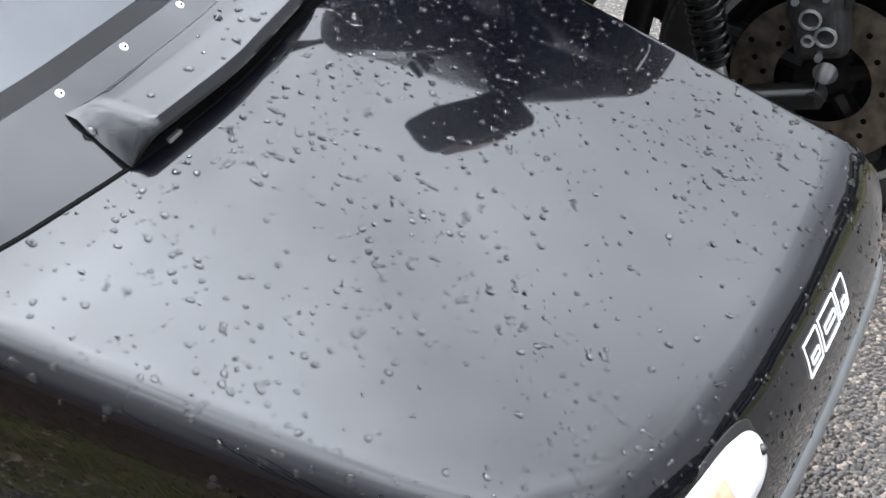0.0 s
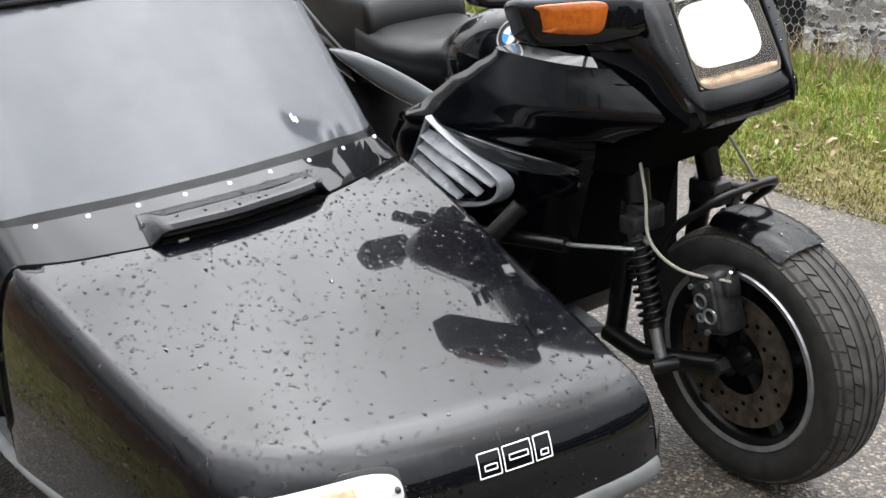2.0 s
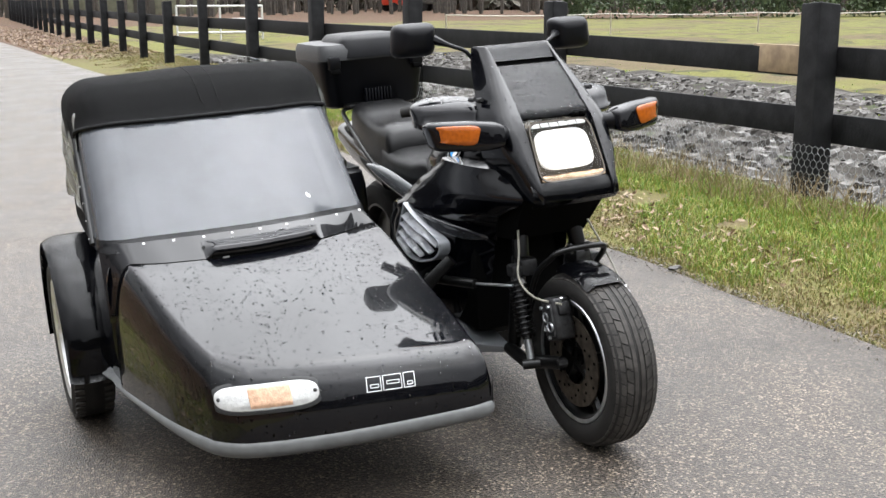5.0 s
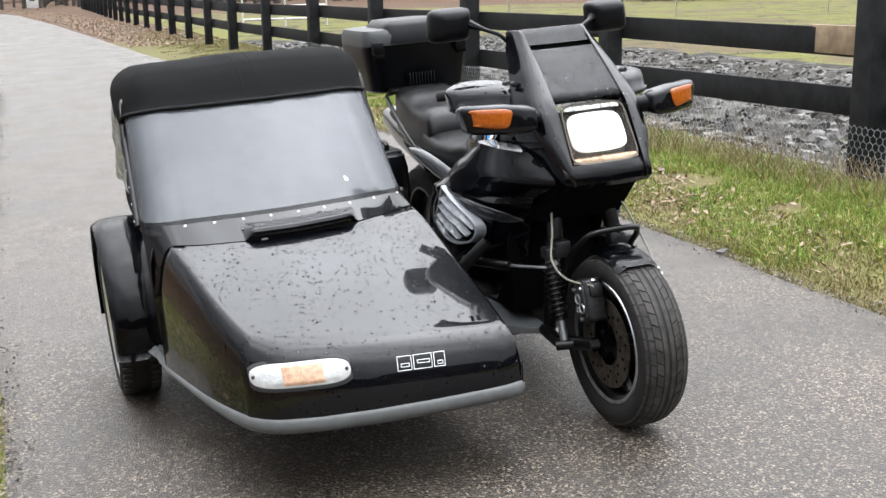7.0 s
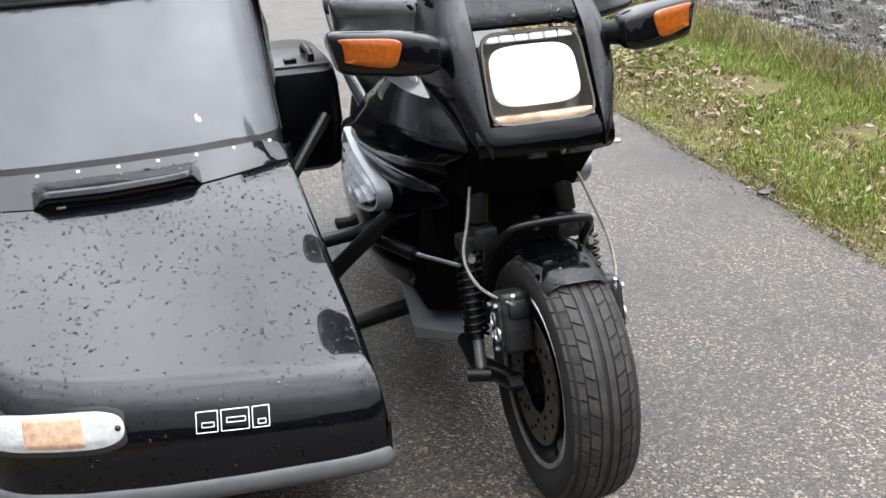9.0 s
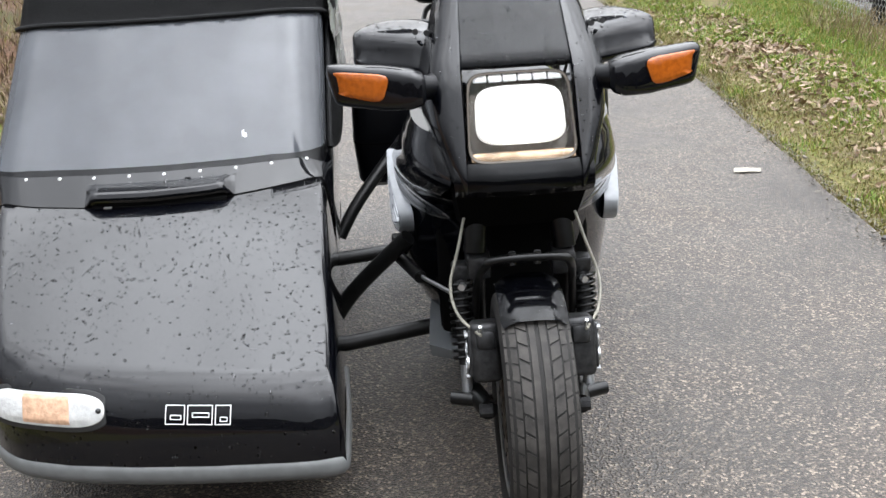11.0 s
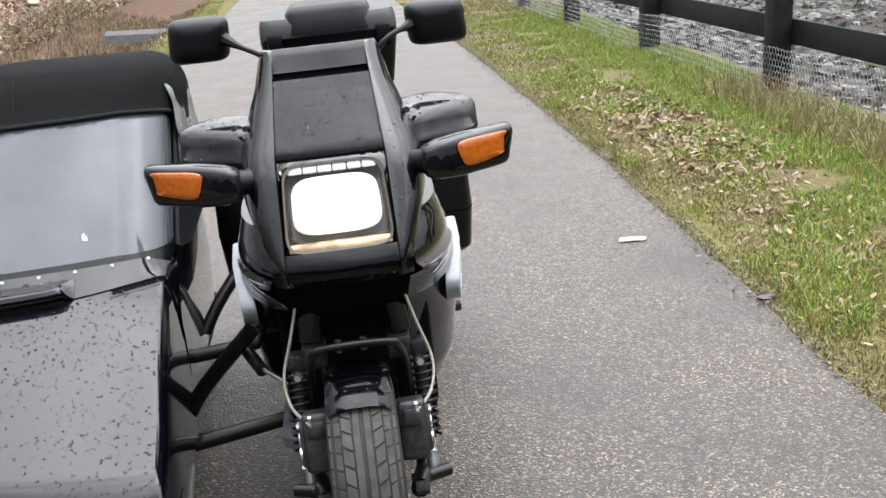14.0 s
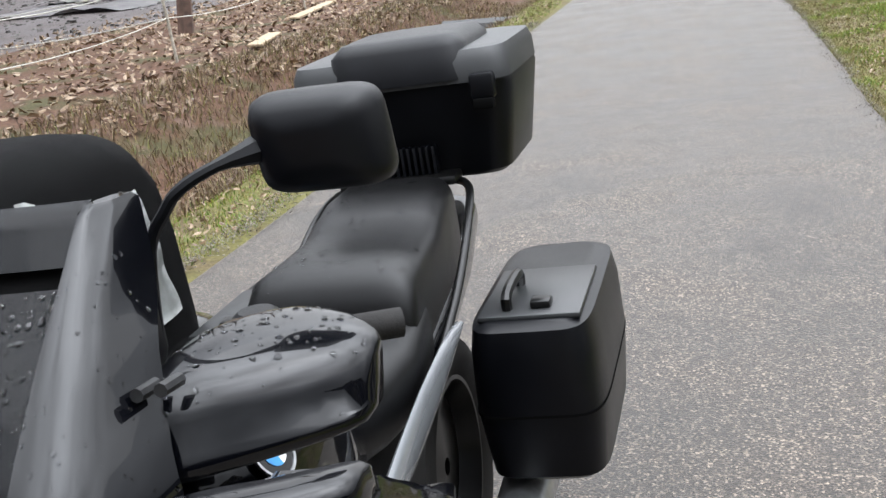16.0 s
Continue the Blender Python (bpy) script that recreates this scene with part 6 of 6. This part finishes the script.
VENT = [(-0.756, 1.088), (0.326, 0.702), (1.218, 0.382), (1.50, 0.071), (1.51, -0.423), (1.26, -1.006), (0.694, -1.60), (0.185, -1.82), (-0.408, -1.73), (-0.971, -1.388), (-0.914, -0.657), (-0.827, 0.263)]
MOULD = mat("dark_grey_moulding", (0.028, 0.030, 0.034), 0.25, coat=1.0)
GILL = mat("silver_gill_paint", (0.36, 0.37, 0.39), 0.28, 0.1, var=0.15, scale=40)
for s in (-1, 1):
    rings = []
    for i in range(44):
        z = 0.25 + 0.605 * i / 43
        y0, y1, w0, w1 = side_slice(z)
        sec = []
        for j in range(19):
            u = (j / 18) ** 1.5
            w = w0 + (w1 - w0) * (1 - (1 - u) ** 4) - 0.03 * max(0, u - 0.9) * 5
            y = y0 + (y1 - y0) * u
            ridge = 0.012 * math.exp(-((z - 0.665 - 0.09 * (0.64 - y)) / 0.02) ** 2)
            sec.append((X0 + s * (w + ridge * (0.3 + 0.7 * u)), y, z))
        sec += [(X0 + s * (w1 - 0.06), y1 - 0.004, z), (X0 + s * (w0 - 0.03), y0 + 0.05, z)]
        rings.append(sec)
    sp = part("side_fairing", loft(rings), PAINT, mc, "deep glossy black side fairing", smooth=45)
    # gilled vent with bright slats
    def vent(a, b, lift):
        """a: -1 rear to 1 front, b: -1 bottom to 1 top; the lower front is rounded, the upper rear pointed."""
        return Vector((X0 + s * (0.298 + lift - 0.016 * max(0, a)), 0.528 - 0.118 * a - 0.026 * b, 0.600 - 0.022 * a + 0.058 * b))
    def vent_rim(g, lift):
        rim_ = bend([Vector((a, b, 0)) for a, b in VENT + VENT[:1]], 4)[:-1]
        return [vent(0.25 + (p.x - 0.25) * g, -0.4 + (p.y + 0.4) * g, lift) for p in rim_]
    vt = part("gill_vent", loft([vent_rim(1.04, -0.03), vent_rim(1.04, 0.003), vent_rim(1.01, 0.007), vent_rim(0.95, 0.006), vent_rim(0.93, -0.020)]), SLAT, sp, "drop-shaped silver air outlet with four gills", smooth=40)
    # near-black floor puts the shade behind the slats into colour
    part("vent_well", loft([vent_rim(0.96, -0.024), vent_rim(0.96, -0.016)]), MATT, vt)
    for a0, b0, a1, b1 in ((-0.80, 0.26, 1.34, -0.12), (-0.82, -0.29, 1.06, -0.79), (-0.86, -0.92, 0.62, -1.36), (-0.92, -1.36, -0.10, -1.78)):
        secs = []
        for k in range(9):
            u = k / 8
            a, b = a0 + (a1 - a0) * u, b0 + (b1 - b0) * u + 0.10 * u * (1 - u)
            wide = 0.46 * (1 - 0.75 * u ** 2)
            secs.append([vent(a, b - 0.03, 0.004), vent(a, b, 0.0085), vent(a, b + 0.07, 0.006), vent(a - 0.02, b + wide * 0.6, -0.006), vent(a - 0.03, b + wide, -0.015), vent(a, b, -0.004)])
        part("slat", loft(secs), GILL, vt, "bright curved slat", smooth=30)
    # grey teardrop moulding before the vent
    rings = []
    for lift, g in ((-0.012, 1.0), (0.002, 1.0), (0.006, 0.86), (0.004, 0.55), (0.002, 0.2)):
        ring = []
        for k in range(28):
            t = k * math.tau / 28
            a = 1.0 + g * 1.35 * math.cos(t)
            b = 0.98 - 0.02 * a + g * 0.36 * math.sin(t) * (1 + 0.35 * math.cos(t))
            q = vent(a, b, 0.0)
            ring.append((X0 + s * (fairing_side(q.y, q.z) + lift), q.y, q.z))
        rings.append(ring)
    part("teardrop_moulding", loft(rings), MOULD, sp, "polished grey teardrop moulding", smooth=60)
# near-black blocks stand for the shade inside the fairing and between the forks
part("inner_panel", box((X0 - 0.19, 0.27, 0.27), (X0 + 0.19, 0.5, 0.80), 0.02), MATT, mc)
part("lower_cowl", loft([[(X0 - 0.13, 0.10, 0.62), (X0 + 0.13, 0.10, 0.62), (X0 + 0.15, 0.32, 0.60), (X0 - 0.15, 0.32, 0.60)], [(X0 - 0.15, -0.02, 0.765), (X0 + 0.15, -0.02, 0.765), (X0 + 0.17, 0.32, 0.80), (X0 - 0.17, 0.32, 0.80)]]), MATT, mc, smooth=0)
# added block under the engine that deepens the shadow on the road
part("belly_pan", box((X0 - 0.15, 0.42, 0.13), (X0 + 0.15, 1.15, 0.26), 0.03), BLKMET, mc, "black block added under the engine to shade the road")
part("engine_block", box((X0 - 0.17, 0.35, 0.22), (X0 + 0.17, 0.95, 0.55), 0.03), BLKMET, mc, "dark engine casing")

# tank, seat, tail
def tank_ring(y, hw, zb, zt):
    return [(X0 + a, y, b) for a, b in squircle(0, (zb + zt) / 2, hw, (zt - zb) / 2, 28, 3.2)]
tank = part("fuel_tank", loft([tank_ring(*r) for r in ((0.36, 0.12, 0.66, 0.90), (0.42, 0.155, 0.62, 0.93), (0.52, 0.175, 0.60, 0.925), (0.65, 0.172, 0.60, 0.89), (0.76, 0.15, 0.60, 0.83), (0.80, 0.12, 0.62, 0.79))]), PAINT, mc, "glossy black fuel tank wet with rain", smooth=60)
for s in (-1, 1):
    base = Vector((X0 + s * 0.150, 0.452, 0.860))
    nrm = Vector((s * 0.85, -0.1, 0.5)).normalized()
    a = nrm.cross(Vector((0, 1, 0))).normalized()
    b = nrm.cross(a)
    def disc_bm(r0, r1, a0, a1, lift, seg=32):
        bm = bmesh.new()
        rings = []
        for k in range(seg + 1):
            t = a0 + (a1 - a0) * k / seg
            d = math.cos(t) * a + math.sin(t) * b
            rings.append([base + d * r0 + nrm * lift, base + d * r1 + nrm * lift, base + d * r1 + nrm * (lift - 0.004), base + d * r0 + nrm * (lift - 0.004)])
        return loft(rings, caps=False)
    em = part("emblem", disc_bm(0.001, 0.036, 0, math.tau, 0.010), mat("emblem_black", (0.01, 0.01, 0.01), 0.2), tank, "round blue and white tank emblem")
    part("emblem_ring", disc_bm(0.033, 0.0365, 0, math.tau, 0.0115), ALU, em)
    for q in range(4):
        part("emblem_field", disc_bm(0.0005, 0.021, q * math.pi / 2, (q + 1) * math.pi / 2, 0.0112, 8), mat("emblem_blue", (0.05, 0.28, 0.65), 0.25) if q % 2 else RIVET, em)
def seat_ring(y, hw, zb, zt, p=3.4):
    return [(X0 + a, y, b) for a, b in squircle(0, (zb + zt) / 2, hw, (zt - zb) / 2, 32, p)]
part("rider_seat", loft([seat_ring(*r) for r in ((0.72, 0.10, 0.66, 0.79), (0.77, 0.125, 0.64, 0.80), (0.88, 0.155, 0.63, 0.785), (1.0, 0.17, 0.63, 0.785, 4), (1.06, 0.17, 0.64, 0.80, 4), (1.15, 0.16, 0.66, 0.82, 4))]), SEAT, mc, "smooth black rider's seat", smooth=60)
part("pillion_seat", loft([seat_ring(*r) for r in ((1.06, 0.15, 0.68, 0.80, 5), (1.075, 0.158, 0.68, 0.855, 5), (1.11, 0.157, 0.69, 0.882, 5), (1.22, 0.15, 0.69, 0.884, 5), (1.34, 0.142, 0.70, 0.888, 5), (1.38, 0.14, 0.70, 0.905, 5), (1.46, 0.135, 0.70, 0.93, 5), (1.56, 0.128, 0.71, 0.935, 5), (1.60, 0.115, 0.73, 0.92, 5))]), SEAT, mc, "black pillion seat beaded with rain", smooth=60)
for s in (-1, 1):
    part("grab_rail", tube(bend([(X0 + s * 0.165, 1.15, 0.69), (X0 + s * 0.178, 1.30, 0.77), (X0 + s * 0.170, 1.5, 0.865), (X0 + s * 0.14, 1.62, 0.90), (X0 + s * 0.05, 1.66, 0.905)], 6), 0.009, 10), BLKMET, mc, "black tubular grab rail", smooth=60)
    rings = []
    for i in range(9):
        u = i / 8
        y = 0.62 + 0.62 * u
        z = 0.66 + 0.06 * u
        h = 0.034 * math.sin(math.pi * min(1, 0.12 + 0.88 * u)) ** 0.6 + 0.004
        rings.append([(X0 + s * (0.205 + 0.010 * math.cos(t) - 0.02 * u), y, z + h * math.sin(t)) for t in [k * math.tau / 12 for k in range(12)]])
    part("side_cover", loft(rings), SILVER, mc, "silver grey side cover", smooth=60)
part("tail", loft([seat_ring(*r) for r in ((1.2, 0.15, 0.6, 0.72), (1.6, 0.13, 0.66, 0.80), (1.85, 0.10, 0.72, 0.82))]), PAINT, mc, smooth=60)
RW = (X0, 1.48, 0.30)
rw = part("rear_wheel", spin([(0.02, -0.04), (0.17, -0.02), (0.19, -0.07), (0.2, -0.07), (0.2, 0.07), (0.19, 0.07), (0.17, 0.02), (0.02, 0.04)], 40, centre=RW), BLKMET, mc)
part("tyre", spin([(0.2, -0.07), (0.24, -0.085), (0.28, -0.075), (0.30, -0.04), (0.30, 0.04), (0.28, 0.075), (0.24, 0.085), (0.2, 0.07)], 48, centre=RW), RUBBER, rw)

# luggage: top box and panniers
XB = 0.07
def box_ring(z, x0, x1, y0, y1, p=9):
    return [(a, b, z) for a, b in squircle((x0 + x1) / 2, (y0 + y1) / 2, (x1 - x0) / 2, (y1 - y0) / 2, 36, p)]
TB = part("top_box", loft([box_ring(0.905, XB - 0.20, XB + 0.20, 1.66, 2.0), box_ring(0.915, XB - 0.215, XB + 0.215, 1.65, 2.01), box_ring(1.10, XB - 0.245, XB + 0.245, 1.625, 2.03), box_ring(1.115, XB - 0.24, XB + 0.24, 1.62, 2.035)]), PLASTIC, mc, "black plastic top box with a stepped lid", smooth=40)
part("lid_rim", loft([box_ring(1.112, XB - 0.244, XB + 0.244, 1.612, 2.04), box_ring(1.155, XB - 0.242, XB + 0.242, 1.614, 2.04), box_ring(1.178, XB - 0.235, XB + 0.235, 1.63, 2.02), box_ring(1.182, XB - 0.20, XB + 0.20, 1.66, 2.0)]), mat("grey_black_lid", (0.024, 0.025, 0.026), 0.38, bump=0.15, bscale=900), TB, smooth=40)
part("lid_dome", loft([box_ring(1.12, XB - 0.155, XB + 0.165, 1.603, 1.95, 7), box_ring(1.19, XB - 0.145, XB + 0.155, 1.612, 1.94, 7), box_ring(1.212, XB - 0.125, XB + 0.135, 1.635, 1.92, 7), box_ring(1.216, XB - 0.08, XB + 0.09, 1.67, 1.88, 7)]), PLASTIC, TB, smooth=50)
for dx in (-0.19, 0.19):
    lt = part("latch", box((XB + dx - 0.026, 1.598, 1.075), (XB + dx + 0.026, 1.63, 1.13), 0.008), PLASTIC, TB)
    part("latch_bar", box((XB + dx - 0.022, 1.592, 1.055), (XB + dx + 0.022, 1.62, 1.078), 0.005), MATT, lt)
for k in range(9):
    part("rib", box((XB - 0.055 + k * 0.014, 1.615, 0.90), (XB - 0.048 + k * 0.014, 1.65, 0.985), 0.002), PLASTIC, TB)
part("luggage_rack", box((X0 - 0.13, 1.58, 0.905), (X0 + 0.13, 1.98, 0.925), 0.006), BLKMET, mc)
for s in (-1, 1):
    xa, xb = X0 + s * 0.175, X0 + s * 0.435
    lo, hi = min(xa, xb), max(xa, xb)
    pn = part("pannier", loft([box_ring(0.36, lo + 0.03, hi - 0.03, 1.30, 1.76, 6), box_ring(0.38, lo + 0.01, hi - 0.012, 1.27, 1.79, 6), box_ring(0.52, lo, hi, 1.24, 1.81, 6), box_ring(0.64, lo + 0.004, hi - 0.004, 1.24, 1.81, 6), box_ring(0.69, lo + 0.012, hi - 0.014, 1.25, 1.80, 6), box_ring(0.70, lo + 0.035, hi - 0.04, 1.27, 1.78, 6)]), PLASTIC, mc, "black hard pannier case", smooth=40)
    part("top_plate", box((lo + 0.03, 1.29, 0.695), (hi - 0.03, 1.58, 0.709), 0.006), mat("grey_case_plate", (0.02, 0.021, 0.022), 0.35), pn)
    part("handle", tube(bend([((lo + hi) / 2 - s * 0.045, 1.33, 0.70), ((lo + hi) / 2 - s * 0.045, 1.335, 0.735), ((lo + hi) / 2 - s * 0.045, 1.47, 0.735), ((lo + hi) / 2 - s * 0.045, 1.47, 0.70)], 4), 0.011, 8), BLKMET, pn)
    part("latch", box(((lo + hi) / 2 + s * 0.02 - 0.02, 1.32, 0.708), ((lo + hi) / 2 + s * 0.02 + 0.02, 1.36, 0.724), 0.005), BLKMET, pn)
    part("seam", loft([box_ring(0.519, lo - 0.001, hi + 0.001, 1.239, 1.811, 6), box_ring(0.524, lo - 0.001, hi + 0.001, 1.239, 1.811, 6)]), MATT, pn)
    # foot pegs, crash bar, exhaust
    part("foot_peg", box((X0 + s * 0.27 - 0.045, 0.78, 0.335), (X0 + s * 0.27 + 0.045, 0.82, 0.36), 0.006), RUBBER, mc)
part("exhaust_silencer", tube([(X0 + 0.20, 0.9, 0.27), (X0 + 0.235, 1.2, 0.28), (X0 + 0.25, 1.95, 0.36)], 0.05, 18, radii=[0.03, 0.055, 0.06]), ALU, mc)
part("foot_board", loft([[(X0 - 0.075, 0.24, 0.19), (X0 - 0.22, 0.30, 0.20), (X0 - 0.20, 0.50, 0.25), (X0 - 0.10, 0.45, 0.23)], [(X0 - 0.075, 0.24, 0.205), (X0 - 0.225, 0.295, 0.235), (X0 - 0.21, 0.50, 0.30), (X0 - 0.10, 0.45, 0.27)]]), SILVER, mc, "silver belly panel", smooth=0)

# struts that tie the sidecar to the motorcycle
BAR = mat("black_strut_paint", (0.004, 0.004, 0.004), 0.35, spec=0.3, var=0.3, scale=40)
part("connecting_strut", tube([(-0.43, 0.43, 0.185), (X0 - 0.02, 0.50, 0.225)], 0.022, 12), BAR, mc, "black steel sidecar strut")
part("connecting_strut", tube(bend([(-0.43, 0.38, 0.27), (-0.36, 0.37, 0.37), (-0.21, 0.30, 0.534)], 5), 0.021, 12), BAR, mc, "black steel sidecar strut")
part("connecting_strut", tube([(-0.43, 0.6, 0.37), (X0 - 0.19, 0.62, 0.39)], 0.02, 12), BAR, mc, "black steel sidecar strut")
part("connecting_strut", tube(bend([(-0.43, 0.98, 0.30), (-0.36, 1.05, 0.40), (-0.20, 1.2, 0.56)], 5), 0.02, 12), BAR, mc, "black steel sidecar strut")

drops("rain_drop", panel, 420, 0.0036, lambda c, n: n.y < -0.2, mc, 4)
drops("rain_drop", guard, 90, 0.0034, lambda c, n: n.z > 0.3, mc, 5)
for ob in list(mc.children):
    if ob.name.startswith("hand_guard"):
        drops("rain_drop", ob, 120, 0.0036, lambda c, n: n.z > 0.5, mc, 6)
    if ob.name.startswith("fairing_pillar"):
        drops("rain_drop", ob, 170, 0.0026, lambda c, n: n.z > 0.3 or n.y < -0.5, mc, 7)
    if ob.name.startswith("pillion_seat") or ob.name.startswith("fuel_tank"):
        drops("rain_drop", ob, 200, 0.0042, lambda c, n: n.z > 0.6, mc, 8)
